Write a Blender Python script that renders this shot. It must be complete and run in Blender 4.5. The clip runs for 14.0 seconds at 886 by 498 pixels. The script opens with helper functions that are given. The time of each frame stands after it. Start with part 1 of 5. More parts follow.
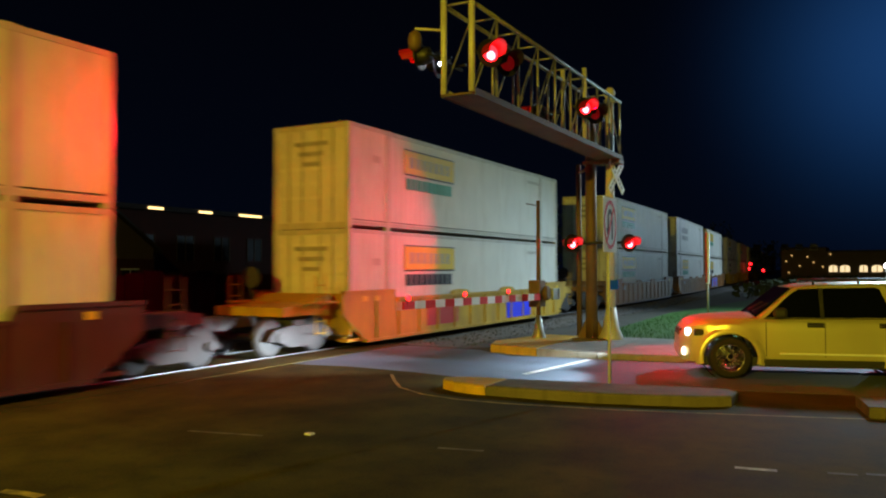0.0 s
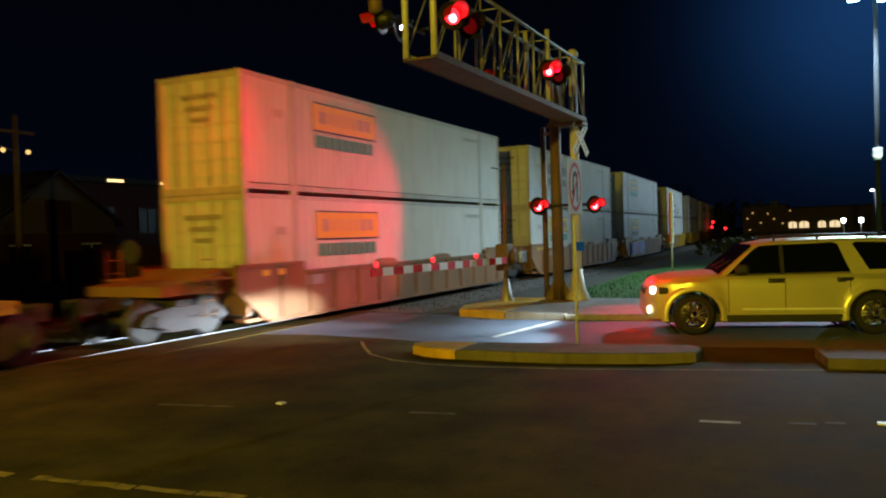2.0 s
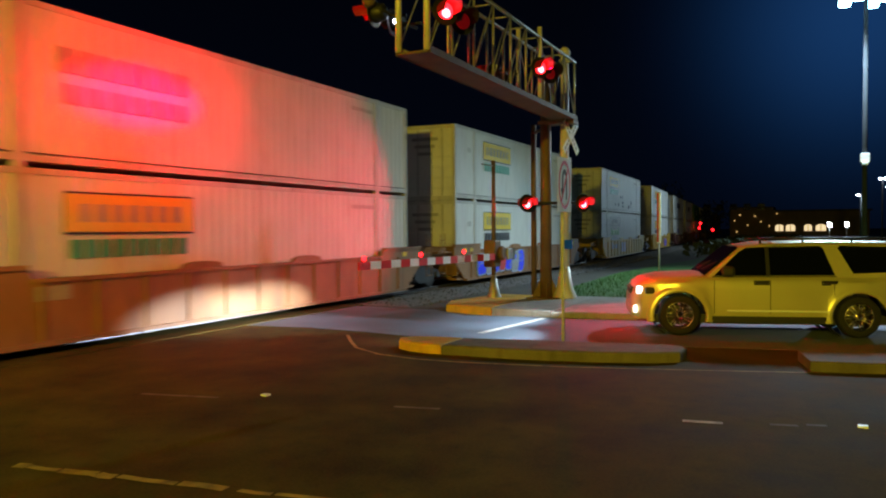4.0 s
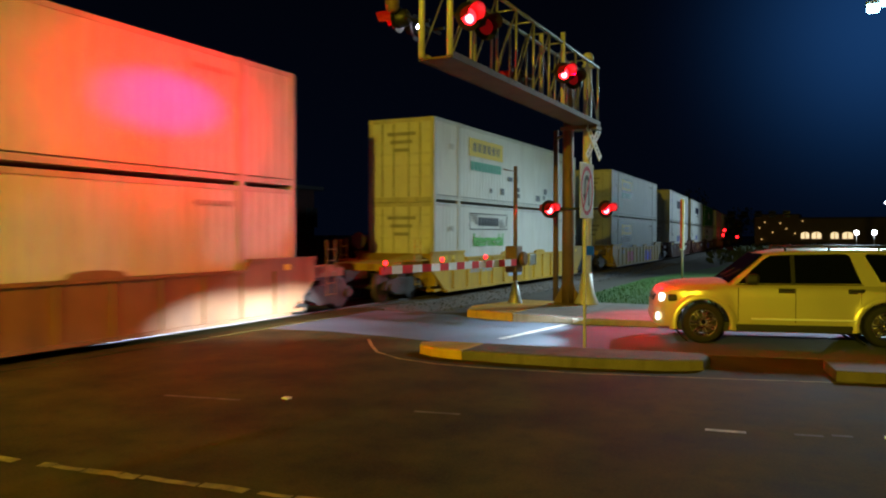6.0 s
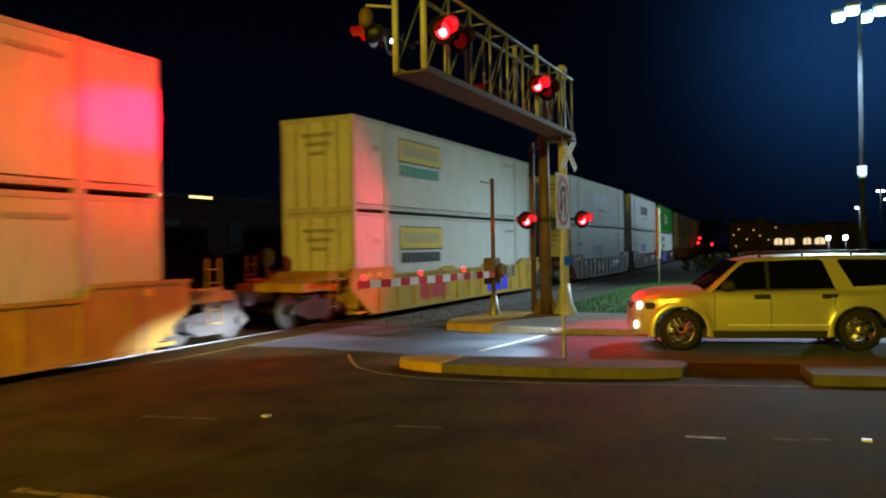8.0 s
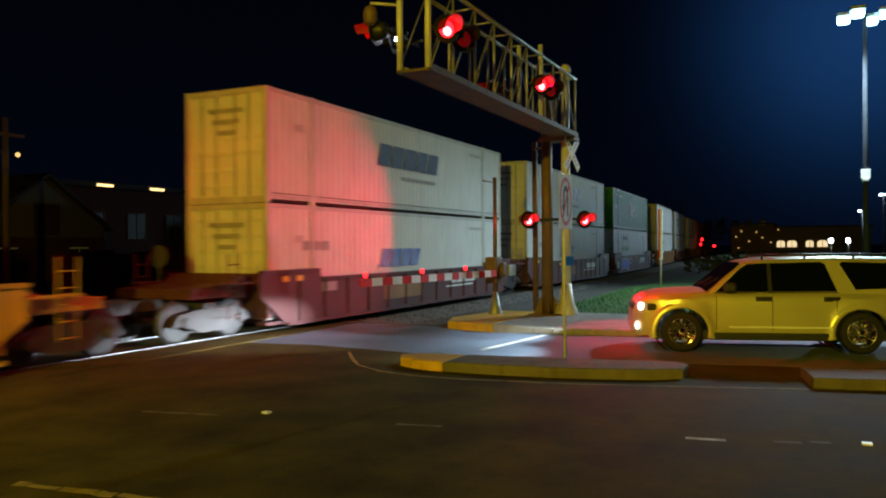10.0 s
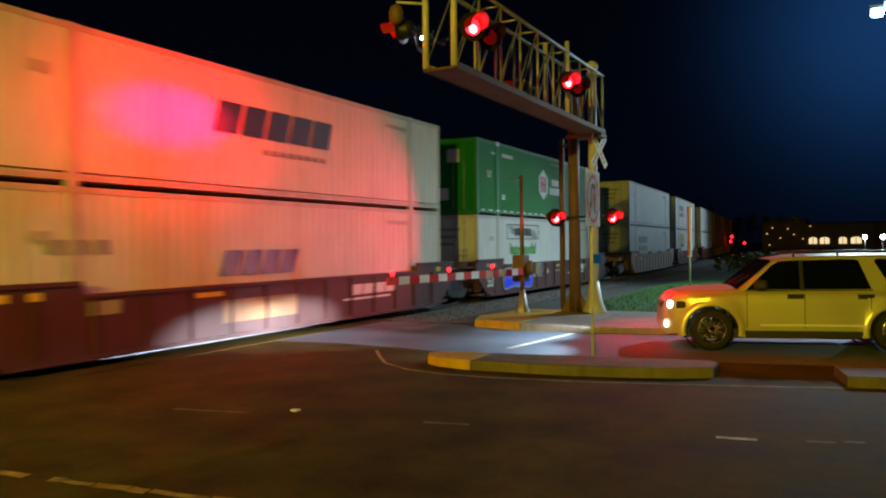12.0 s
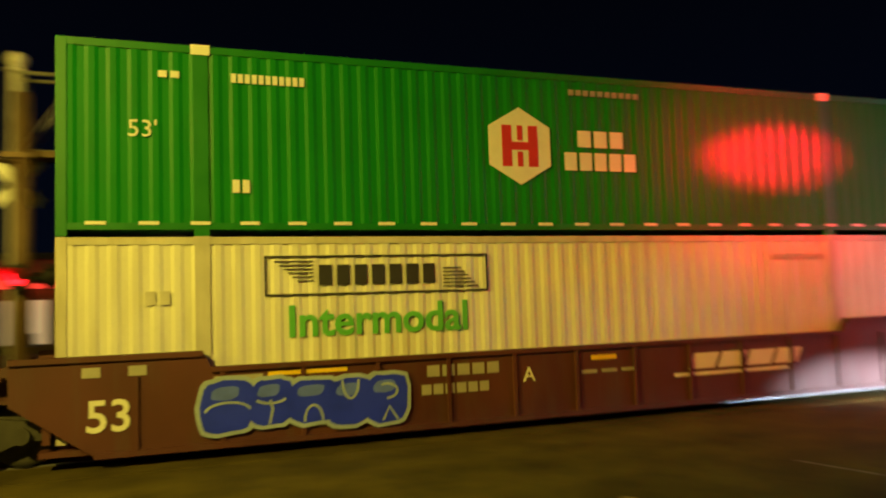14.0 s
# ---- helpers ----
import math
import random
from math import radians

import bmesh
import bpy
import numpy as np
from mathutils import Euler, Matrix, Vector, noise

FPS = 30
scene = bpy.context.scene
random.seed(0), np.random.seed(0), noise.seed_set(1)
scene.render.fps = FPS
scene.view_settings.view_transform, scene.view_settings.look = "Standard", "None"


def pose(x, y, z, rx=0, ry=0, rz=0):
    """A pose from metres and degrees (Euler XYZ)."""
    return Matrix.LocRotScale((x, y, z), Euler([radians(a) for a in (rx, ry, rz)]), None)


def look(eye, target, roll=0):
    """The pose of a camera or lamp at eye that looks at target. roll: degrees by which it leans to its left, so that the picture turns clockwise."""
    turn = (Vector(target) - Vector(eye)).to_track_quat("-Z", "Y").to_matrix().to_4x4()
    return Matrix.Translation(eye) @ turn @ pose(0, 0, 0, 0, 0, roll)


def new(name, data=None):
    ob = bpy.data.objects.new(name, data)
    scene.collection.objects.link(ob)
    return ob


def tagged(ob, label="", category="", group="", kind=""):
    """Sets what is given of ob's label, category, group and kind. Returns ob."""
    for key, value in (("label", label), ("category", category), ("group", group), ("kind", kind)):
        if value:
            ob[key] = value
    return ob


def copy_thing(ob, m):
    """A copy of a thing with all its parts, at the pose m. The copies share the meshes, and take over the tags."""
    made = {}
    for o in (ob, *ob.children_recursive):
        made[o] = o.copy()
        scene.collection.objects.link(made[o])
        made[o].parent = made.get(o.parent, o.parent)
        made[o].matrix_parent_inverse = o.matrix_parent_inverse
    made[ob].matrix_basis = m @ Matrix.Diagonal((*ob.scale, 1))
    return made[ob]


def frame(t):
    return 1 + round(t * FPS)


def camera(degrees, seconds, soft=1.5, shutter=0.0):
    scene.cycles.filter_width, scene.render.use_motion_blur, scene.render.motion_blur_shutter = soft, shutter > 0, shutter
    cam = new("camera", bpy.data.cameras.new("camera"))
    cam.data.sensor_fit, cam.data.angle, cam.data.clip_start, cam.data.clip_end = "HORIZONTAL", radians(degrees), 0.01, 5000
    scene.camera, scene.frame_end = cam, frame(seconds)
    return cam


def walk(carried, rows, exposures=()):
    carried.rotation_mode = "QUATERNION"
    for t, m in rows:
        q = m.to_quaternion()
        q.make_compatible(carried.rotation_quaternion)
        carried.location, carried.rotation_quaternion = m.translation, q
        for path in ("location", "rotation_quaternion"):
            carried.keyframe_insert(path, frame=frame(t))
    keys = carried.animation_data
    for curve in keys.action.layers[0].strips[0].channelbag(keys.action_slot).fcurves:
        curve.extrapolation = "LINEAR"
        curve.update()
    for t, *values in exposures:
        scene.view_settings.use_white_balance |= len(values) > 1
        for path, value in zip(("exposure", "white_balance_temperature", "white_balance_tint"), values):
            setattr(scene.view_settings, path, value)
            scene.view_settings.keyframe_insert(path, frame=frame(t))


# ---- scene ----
cam = camera(59.09, 14.0, soft=2.0, shutter=0.5)
EYE = Vector((0.0, 0.0, 2.148))

# seconds, yaw, pitch, roll of the hand-held camera
TURNS = [
    (0, -61.76, 1.48, -0.12),
    (0.5, -62.52, 0.93, -0.74),
    (1, -62.02, -0.02, -1.40),
    (1.5, -62.82, -0.39, -1.93),
    (2, -64.14, -1.07, -1.61),
    (2.5, -65.00, -1.49, -1.09),
    (3, -65.34, -1.59, -0.49),
    (5.3, -64.01, -1.00, -0.24),
    (5.5, -63.79, -0.97, -0.19),
    (6, -63.43, -1.06, 0.09),
    (6.5, -62.45, -0.86, -0.06),
    (7, -62.31, -0.33, -0.18),
    (7.5, -63.64, -0.12, -0.12),
    (8, -65.05, -0.12, -1.04),
    (8.2, -65.42, -0.23, -0.64),
    (10.3, -64.61, -0.19, -0.29),
    (10.5, -64.06, -0.16, -0.20),
    (11, -63.42, -0.26, -0.45),
    (11.5, -63.17, -0.19, -0.82),
    (12, -62.94, -0.32, -0.66),
    (12.5, -63.20, -0.65, -0.14),
    (13, -62.62, -0.57, -1.46),
    (13.2, -59.51, -0.35, -1.97),
    (13.3, -56.35, 0.69, -2.02),
    (13.4, -53.41, 1.02, -2.05),
    (13.5, -48.56, 1.83, -1.84),
    (13.7, -36.52, 2.99, -1.92),
    (13.8, -31.26, 3.10, -2.49),
    (14, -20.20, 3.96, -1.96),
]

EXPOSURES = [(0.0, 0.15), (0.6, 0.0), (5.6, 0.0), (6.5, 0.3), (7.5, 0.0), (12.8, 0.0), (13.5, 0.06), (14.0, 0.28)]


def aim(yaw, pitch, roll):
    y, p = radians(yaw), radians(pitch)
    return look(EYE, EYE + Vector((-math.sin(y) * math.cos(p), math.cos(y) * math.cos(p), math.sin(p))), roll)


walk(cam, [(t, aim(y, p, r)) for t, y, p, r in TURNS], EXPOSURES)

# ---- night sky and lights ----
world = bpy.data.worlds.new("night")
scene.world = world
world.use_nodes = True
wn, wl = world.node_tree.nodes, world.node_tree.links
bg = wn["Background"]
tc = wn.new("ShaderNodeTexCoord")
sep = wn.new("ShaderNodeSeparateXYZ")
ramp = wn.new("ShaderNodeValToRGB")
ramp.color_ramp.elements[0].position, ramp.color_ramp.elements[0].color = 0.0, (0.0007, 0.0016, 0.0048, 1)
ramp.color_ramp.elements[1].position, ramp.color_ramp.elements[1].color = 0.45, (0.0005, 0.0006, 0.0014, 1)
wl.new(tc.outputs["Generated"], sep.inputs[0])
wl.new(sep.outputs["Z"], ramp.inputs[0])
# blue halo painted into the sky around the lot lamp, for its bloom
toward_lamp = wn.new("ShaderNodeVectorMath")
toward_lamp.operation = "DOT_PRODUCT"
toward_lamp.inputs[1].default_value = Vector((0.968, -0.056, 0.235)).normalized()
wl.new(tc.outputs["Generated"], toward_lamp.inputs[0])
lamp_halo = wn.new("ShaderNodeMapRange")
lamp_halo.inputs["From Min"].default_value, lamp_halo.inputs["From Max"].default_value = 0.80, 1.0
wl.new(toward_lamp.outputs["Value"], lamp_halo.inputs["Value"])
tinted = wn.new("ShaderNodeMix")
tinted.data_type = "RGBA"
tinted.inputs["B"].default_value = (0.007, 0.036, 0.12, 1)
fall = wn.new("ShaderNodeMath")
fall.operation = "POWER"
fall.inputs[1].default_value = 22.0
wl.new(lamp_halo.outputs[0], fall.inputs[0])
wl.new(fall.outputs[0], tinted.inputs["Factor"])
wl.new(ramp.outputs[0], tinted.inputs["A"])
wl.new(tinted.outputs["Result"], bg.inputs["Color"])
bg.inputs["Strength"].default_value = 1.0


def lamp(name, kind, place, target, watts, colour, size=0.2, cone=None, blend=0.5, flat=1.0):
    data = bpy.data.lights.new(name, kind)
    data.energy, data.color = watts, colour
    if kind == "AREA":
        data.size = size
    else:
        data.shadow_soft_size = size
    if cone:
        data.spot_size, data.spot_blend = radians(cone), blend
    ob = new(name, data)
    ob.matrix_world = look(place, target)
    if flat != 1.0:
        ob.scale = (1.0, flat, 1.0)
    return ob


SODIUM, SODIUM_OLD, DAYLED, RED = (1.0, 0.75, 0.08), (1.0, 0.77, 0.038), (0.58, 0.84, 1.0), (1.0, 0.0, 0.013)
STREET = (-7.0, 1.0, 9.3)
STREET_FAR = (-25.0, -0.5, 9.3)
WASH = (1.0, 0.003, 0.028)
LOT = (37.9, -2.2, 11.6)
lamp("sodium_light", "SPOT", STREET, (-3.2, 11.5, 4.2), 8800, SODIUM, 0.25, 90, 1.0)
lamp("sodium_light", "SPOT", STREET_FAR, (20.0, 0.0, 1.0), 30000, SODIUM_OLD, 0.25, 58, 0.7)
lamp("lot_light", "SPOT", (LOT[0] - 1.0, LOT[1] + 0.6, LOT[2] - 0.1), (LOT[0] - 5.0, LOT[1] + 2.2, 0), 14500, DAYLED, 0.35, 124, 0.8)
lamp("lot_light", "SPOT", (93.5, -6.0, 7.2), (75, 14.0, 1.5), 9000, DAYLED, 0.3, 150, 0.6)
# beams of the flashing signals that face the far side of the track
lamp("signal_beam", "SPOT", (12.45, 7.35, 6.02), (11.75, 12.08, 4.85), 36000, RED, 0.08, 47, 0.85, 0.36)
lamp("signal_beam", "SPOT", (13.25, 7.35, 6.02), (11.9, 12.08, 3.7), 800, WASH, 0.08, 150, 1.0, 0.9)
lamp("signal_beam", "SPOT", (12.45, 7.35, 6.02), (11.75, 12.08, 4.75), 2500, RED, 0.08, 84, 1.0, 0.55)
lamp("signal_beam", "SPOT", (18.0, 7.0, 5.95), (16.9, 12.08, 2.4), 3200, WASH, 0.08, 66, 1.0, 0.8)
# from an added, unseen rear mast head; the second reddens the gate mast
lamp("signal_beam", "SPOT", (21.2, 7.5, 2.85), (18.3, 12.08, 2.7), 900, WASH, 0.08, 100, 0.5, 0.8)
lamp("signal_beam", "SPOT", (21.75, 7.3, 2.88), (21.46, 8.36, 2.95), 420, RED, 0.08, 80, 0.8)
# the same signals towards the waiting traffic
lamp("signal_beam", "SPOT", (12.9, 5.7, 6.0), (17.2, 3.0, 0.7), 1500, RED, 0.1, 34, 1.0)
lamp("signal_beam", "SPOT", (18.0, 5.7, 5.95), (17.2, 0.0, 0.6), 1100, RED, 0.1, 72, 1.0)
lamp("signal_beam", "SPOT", (21.6, 6.3, 2.9), (18.0, 1.5, 0.8), 1200, RED, 0.1, 90, 0.9)


# ---- materials ----
def mat(name, base, rough=0.6, metal=0.0, vary=0.25, scale=3.0, bump=0.15, fine=60.0, stain=0.0, stain_col=(0.05, 0.035, 0.02), spread=0.0, coat=0.0, lift=0.004, spec=0.5):
    m = bpy.data.materials.new(name)
    m.use_nodes = True
    n, l = m.node_tree.nodes, m.node_tree.links
    b = n["Principled BSDF"]
    b.inputs["Roughness"].default_value, b.inputs["Metallic"].default_value = rough, metal
    b.inputs["Coat Weight"].default_value, b.inputs["Specular IOR Level"].default_value = coat, spec
    tex = n.new("ShaderNodeTexCoord")
    big, small = n.new("ShaderNodeTexNoise"), n.new("ShaderNodeTexNoise")
    big.inputs["Scale"].default_value, big.inputs["Detail"].default_value = scale, 6
    small.inputs["Scale"].default_value, small.inputs["Detail"].default_value = fine, 4
    for q in (big, small):
        l.new(tex.outputs["Object"], q.inputs["Vector"])
    mixn = n.new("ShaderNodeMath")
    mixn.operation = "MULTIPLY_ADD"
    mixn.inputs[1].default_value = 0.35
    l.new(small.outputs["Fac"], mixn.inputs[0])
    l.new(big.outputs["Fac"], mixn.inputs[2])
    tone = n.new("ShaderNodeMapRange")
    tone.inputs["From Min"].default_value, tone.inputs["From Max"].default_value = 0.35, 1.0
    tone.inputs["To Min"].default_value, tone.inputs["To Max"].default_value = 1 - vary, 1 + vary
    l.new(mixn.outputs[0], tone.inputs["Value"])
    hsv = n.new("ShaderNodeHueSaturation")
    hsv.inputs["Color"].default_value = (*base, 1)
    value = tone.outputs[0]
    if spread:
        info = n.new("ShaderNodeObjectInfo")
        off = n.new("ShaderNodeMapRange")
        off.inputs["To Min"].default_value, off.inputs["To Max"].default_value = 1 - spread, 1 + spread
        l.new(info.outputs["Random"], off.inputs["Value"])
        times = n.new("ShaderNodeMath")
        times.operation = "MULTIPLY"
        l.new(value, times.inputs[0])
        l.new(off.outputs[0], times.inputs[1])
        value = times.outputs[0]
    l.new(value, hsv.inputs["Value"])
    colour = hsv.outputs[0]
    if stain:
        streak, stretch, cut = n.new("ShaderNodeTexNoise"), n.new("ShaderNodeMapping"), n.new("ShaderNodeMapRange")
        stretch.inputs["Scale"].default_value = (3.0, 3.0, 0.5)
        streak.inputs["Scale"].default_value, streak.inputs["Detail"].default_value = 1.4, 8
        l.new(tex.outputs["Object"], stretch.inputs[0])
        l.new(stretch.outputs[0], streak.inputs["Vector"])
        cut.inputs["From Min"].default_value, cut.inputs["From Max"].default_value = 0.5, 0.78
        cut.inputs["To Max"].default_value = stain
        l.new(streak.outputs["Fac"], cut.inputs["Value"])
        mx = n.new("ShaderNodeMix")
        mx.data_type = "RGBA"
        mx.inputs["B"].default_value = (*stain_col, 1)
        l.new(cut.outputs[0], mx.inputs["Factor"])
        l.new(colour, mx.inputs["A"])
        colour = mx.outputs["Result"]
    l.new(colour, b.inputs["Base Color"])
    rr = n.new("ShaderNodeMapRange")
    rr.inputs["To Min"].default_value, rr.inputs["To Max"].default_value = max(0.02, rough - 0.12), min(1.0, rough + 0.12)
    l.new(big.outputs["Fac"], rr.inputs["Value"])
    l.new(rr.outputs[0], b.inputs["Roughness"])
    if bump:
        bp = n.new("ShaderNodeBump")
        bp.inputs["Strength"].default_value, bp.inputs["Distance"].default_value = bump, lift
        l.new(mixn.outputs[0], bp.inputs["Height"])
        l.new(bp.outputs[0], b.inputs["Normal"])
    return m


def glow(name, colour, strength):
    m = bpy.data.materials.new(name)
    m.use_nodes = True
    b = m.node_tree.nodes["Principled BSDF"]
    b.inputs["Base Color"].default_value = (*[min(0.8, c) for c in colour], 1)
    b.inputs["Emission Color"].default_value, b.inputs["Emission Strength"].default_value = (*colour, 1), strength
    return m


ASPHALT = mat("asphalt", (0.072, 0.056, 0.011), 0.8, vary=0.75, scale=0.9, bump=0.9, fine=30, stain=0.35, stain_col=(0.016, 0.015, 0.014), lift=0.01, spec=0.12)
# paler lane surface; the blue cast of the headlights is put into its colour
ASPHALT_PALE_LIT = mat("pale_headlit_asphalt", (0.12, 0.15, 0.20), 0.7, vary=0.35, scale=0.5, bump=0.5, fine=50, lift=0.008, spec=0.3)
CONCRETE = mat("concrete", (0.27, 0.25, 0.22), 0.8, vary=0.3, scale=1.3, bump=0.4, fine=40, stain=0.45, stain_col=(0.12, 0.1, 0.08), spread=0.12)
YELLOW_KERB = mat("yellow_kerb_paint", (0.62, 0.36, 0.03), 0.6, vary=0.3, scale=2.5, bump=0.3, stain=0.5, stain_col=(0.25, 0.17, 0.06))
KERB = mat("scuffed_kerb_concrete", (0.15, 0.125, 0.095), 0.85, vary=0.4, scale=1.6, bump=0.5, fine=35, stain=0.6, stain_col=(0.06, 0.05, 0.04), spread=0.1)
LINE_WHITE = mat("worn_white_line", (0.62, 0.61, 0.56), 0.65, vary=0.4, scale=4, bump=0.3, stain=0.8, stain_col=(0.06, 0.055, 0.05))
LINE_WORN = mat("almost_gone_line_paint", (0.15, 0.13, 0.08), 0.75, vary=0.6, scale=5, bump=0.3, stain=1.0, stain_col=(0.06, 0.05, 0.03))
LINE_YELLOW = mat("worn_yellow_line", (0.36, 0.27, 0.05), 0.75, vary=0.6, scale=5, bump=0.3, stain=1.0, stain_col=(0.055, 0.05, 0.045))
BALLAST = mat("ballast", (0.13, 0.12, 0.115), 0.9, vary=0.6, scale=7, bump=1.0, fine=22, lift=0.05)
DIRT = mat("dirt", (0.07, 0.062, 0.05), 0.95, vary=0.5, scale=0.8, bump=0.7, fine=12, lift=0.03)
GRASS = mat("grass", (0.045, 0.13, 0.018), 0.85, vary=0.5, scale=2.0, bump=0.3, spread=0.2)
RAIL_HEAD = mat("polished_rail_head", (0.32, 0.33, 0.35), 0.42, 0.9, vary=0.15, scale=2, bump=0.05)
RAIL = mat("rail_steel", (0.09, 0.075, 0.065), 0.6, 0.4, vary=0.25, bump=0.1)
TIE = mat("creosote_tie", (0.06, 0.045, 0.035), 0.9, vary=0.4, scale=4, bump=0.6)
RUST_STEEL = mat("weathered_steel", (0.17, 0.105, 0.055), 0.6, 0.25, vary=0.35, scale=2.2, bump=0.3, stain=0.6, stain_col=(0.13, 0.06, 0.03))
GALV = mat("galvanised_steel", (0.40, 0.40, 0.37), 0.45, 0.6, vary=0.3, scale=4, bump=0.15, stain=0.4, stain_col=(0.22, 0.17, 0.11))
GIRDER = mat("rusty_girder", (0.14, 0.09, 0.045), 0.7, 0.1, vary=0.4, scale=1.5, bump=0.3, stain=0.6, stain_col=(0.07, 0.04, 0.025))
PALE_PAINT = mat("aged_aluminium_paint", (0.62, 0.60, 0.54), 0.5, 0.15, vary=0.2, scale=3, bump=0.15, stain=0.4, stain_col=(0.25, 0.18, 0.1))
# black hood with the lens's red light painted into its colour
HOOD_LIT = mat("red_lit_hood", (0.40, 0.008, 0.010), 0.45, vary=0.3, bump=0.1)
BLACK = mat("black_enamel", (0.012, 0.012, 0.013), 0.5, vary=0.4, bump=0.1)
SIGN_WHITE = mat("sign_white", (0.88, 0.89, 0.9), 0.4, vary=0.08, bump=0.03)
SIGN_RED = mat("sign_red", (0.70, 0.012, 0.03), 0.4, vary=0.1, bump=0.03)
BLUE_PLATE = mat("blue_plate", (0.01, 0.13, 0.95), 0.4, vary=0.1, bump=0.03)
GATE_RED = mat("gate_red", (0.68, 0.012, 0.015), 0.4, vary=0.12, bump=0.05)
GATE_WHITE = mat("gate_white", (0.90, 0.90, 0.89), 0.4, vary=0.12, bump=0.05)
WHITE_BOX = mat("white_container_paint", (0.66, 0.65, 0.61), 0.5, 0.0, vary=0.10, scale=0.9, bump=0.12, fine=25, stain=0.28, stain_col=(0.34, 0.28, 0.20), spread=0.06)
GREEN_BOX = mat("green_container_paint", (0.003, 0.17, 0.010), 0.5, 0.0, vary=0.12, scale=0.9, bump=0.1, fine=25, stain=0.15, stain_col=(0.02, 0.07, 0.02), spec=0.2)
ORANGE_BOX = mat("rust_orange_container_paint", (0.36, 0.12, 0.03), 0.55, vary=0.2, scale=0.9, bump=0.1, stain=0.3, stain_col=(0.12, 0.06, 0.03), spread=0.2)
BOX_TRIM = mat("grey_container_frame", (0.52, 0.50, 0.45), 0.55, 0.1, vary=0.2, scale=1.5, bump=0.15, stain=0.4, stain_col=(0.2, 0.14, 0.09))
GREEN_TRIM = mat("green_container_frame", (0.004, 0.15, 0.010), 0.45, vary=0.15, bump=0.1)
DARK_GAP = mat("dark_grime", (0.03, 0.027, 0.024), 0.85, vary=0.4, bump=0.3)
MARK_YELLOW = mat("yellow_marking", (0.74, 0.50, 0.015), 0.5, vary=0.1, bump=0.05)
MARK_TEAL = mat("teal_marking", (0.06, 0.34, 0.22), 0.5, vary=0.15, bump=0.05)
MARK_GREEN = mat("green_marking", (0.10, 0.42, 0.07), 0.5, vary=0.15, bump=0.05)
MARK_BLACK = mat("black_marking", (0.03, 0.03, 0.035), 0.5, vary=0.2, bump=0.05)
MARK_GREY = mat("grey_marking", (0.33, 0.32, 0.30), 0.6, vary=0.2, bump=0.05)
FADED_BLUE = mat("faded_blue_marking", (0.12, 0.17, 0.52), 0.55, vary=0.4, scale=2, bump=0.05, stain=0.6, stain_col=(0.45, 0.44, 0.42))
MARK_FAINT = mat("faded_stencil", (0.50, 0.48, 0.44), 0.6, vary=0.2, bump=0.05)
MARK_WHITE = mat("white_marking", (0.7, 0.7, 0.67), 0.5, vary=0.1, bump=0.05)
MARK_RED = mat("red_marking", (0.5, 0.03, 0.03), 0.5, vary=0.1, bump=0.05)
MARK_NAVY = mat("navy_marking", (0.012, 0.016, 0.045), 0.5, vary=0.2, bump=0.05)
PAINT_BLUE = mat("blue_graffiti_paint", (0.02, 0.04, 0.95), 0.4, vary=0.25, scale=2, bump=0.03)
PAINT_SKY = mat("light_blue_graffiti_paint", (0.10, 0.16, 0.80), 0.45, vary=0.3, scale=3, bump=0.03)
PAINT_PALE = mat("pale_graffiti_outline", (0.30, 0.38, 0.55), 0.4, vary=0.2, bump=0.03)
CAR_YELLOW = mat("yellow_well_car_paint", (0.47, 0.285, 0.014), 0.55, vary=0.25, scale=1.1, bump=0.2, stain=0.5, stain_col=(0.14, 0.08, 0.04), spread=0.08)
CAR_MAROON = mat("maroon_well_car_paint", (0.080, 0.021, 0.020), 0.6, vary=0.3, scale=1.1, bump=0.2, stain=0.55, stain_col=(0.08, 0.05, 0.045), spread=0.08)
CAR_BROWN = mat("brown_well_car_paint", (0.27, 0.13, 0.05), 0.6, vary=0.3, scale=1.1, bump=0.2, stain=0.55, stain_col=(0.10, 0.06, 0.04), spread=0.08)
WHEEL_STEEL = mat("wheel_steel", (0.05, 0.047, 0.045), 0.65, 0.2, vary=0.4, scale=5, bump=0.3)
GOLD_PAINT = mat("gold_metallic_car_paint", (0.60, 0.565, 0.30), 0.33, 0.4, vary=0.05, scale=1, bump=0.0, coat=0.35)
CHROME = mat("chrome", (0.75, 0.74, 0.72), 0.14, 1.0, vary=0.08, bump=0.02)
PLASTIC = mat("black_plastic", (0.018, 0.018, 0.019), 0.55, vary=0.2, bump=0.1)
TYRE = mat("tyre_rubber", (0.012, 0.012, 0.012), 0.8, vary=0.3, bump=0.3)
GLASS = mat("tinted_car_glass", (0.003, 0.004, 0.006), 0.06, vary=0.1, bump=0.0)
DULL_GLASS = mat("dusty_window_glass", (0.015, 0.016, 0.018), 0.4, vary=0.3, bump=0.0, spec=0.25)
LENS_CLEAR = glow("headlight_glow", (0.85, 0.93, 1.0), 5)
LENS_FOG = glow("fog_lamp_glow", (1.0, 0.9, 0.92), 3)
RED_GLOW = glow("red_signal_glow", (1.0, 0.008, 0.012), 9)
RED_HOT = glow("red_signal_core", (1.0, 0.22, 0.28), 6)
RED_DIM = glow("dark_red_lens", (0.35, 0.004, 0.006), 0.25)
WHITE_GLOW = glow("white_lamp_glow", (0.8, 0.88, 1.0), 40)
LOT_GLOW = glow("lot_lamp_glow", (0.35, 0.75, 1.0), 14)
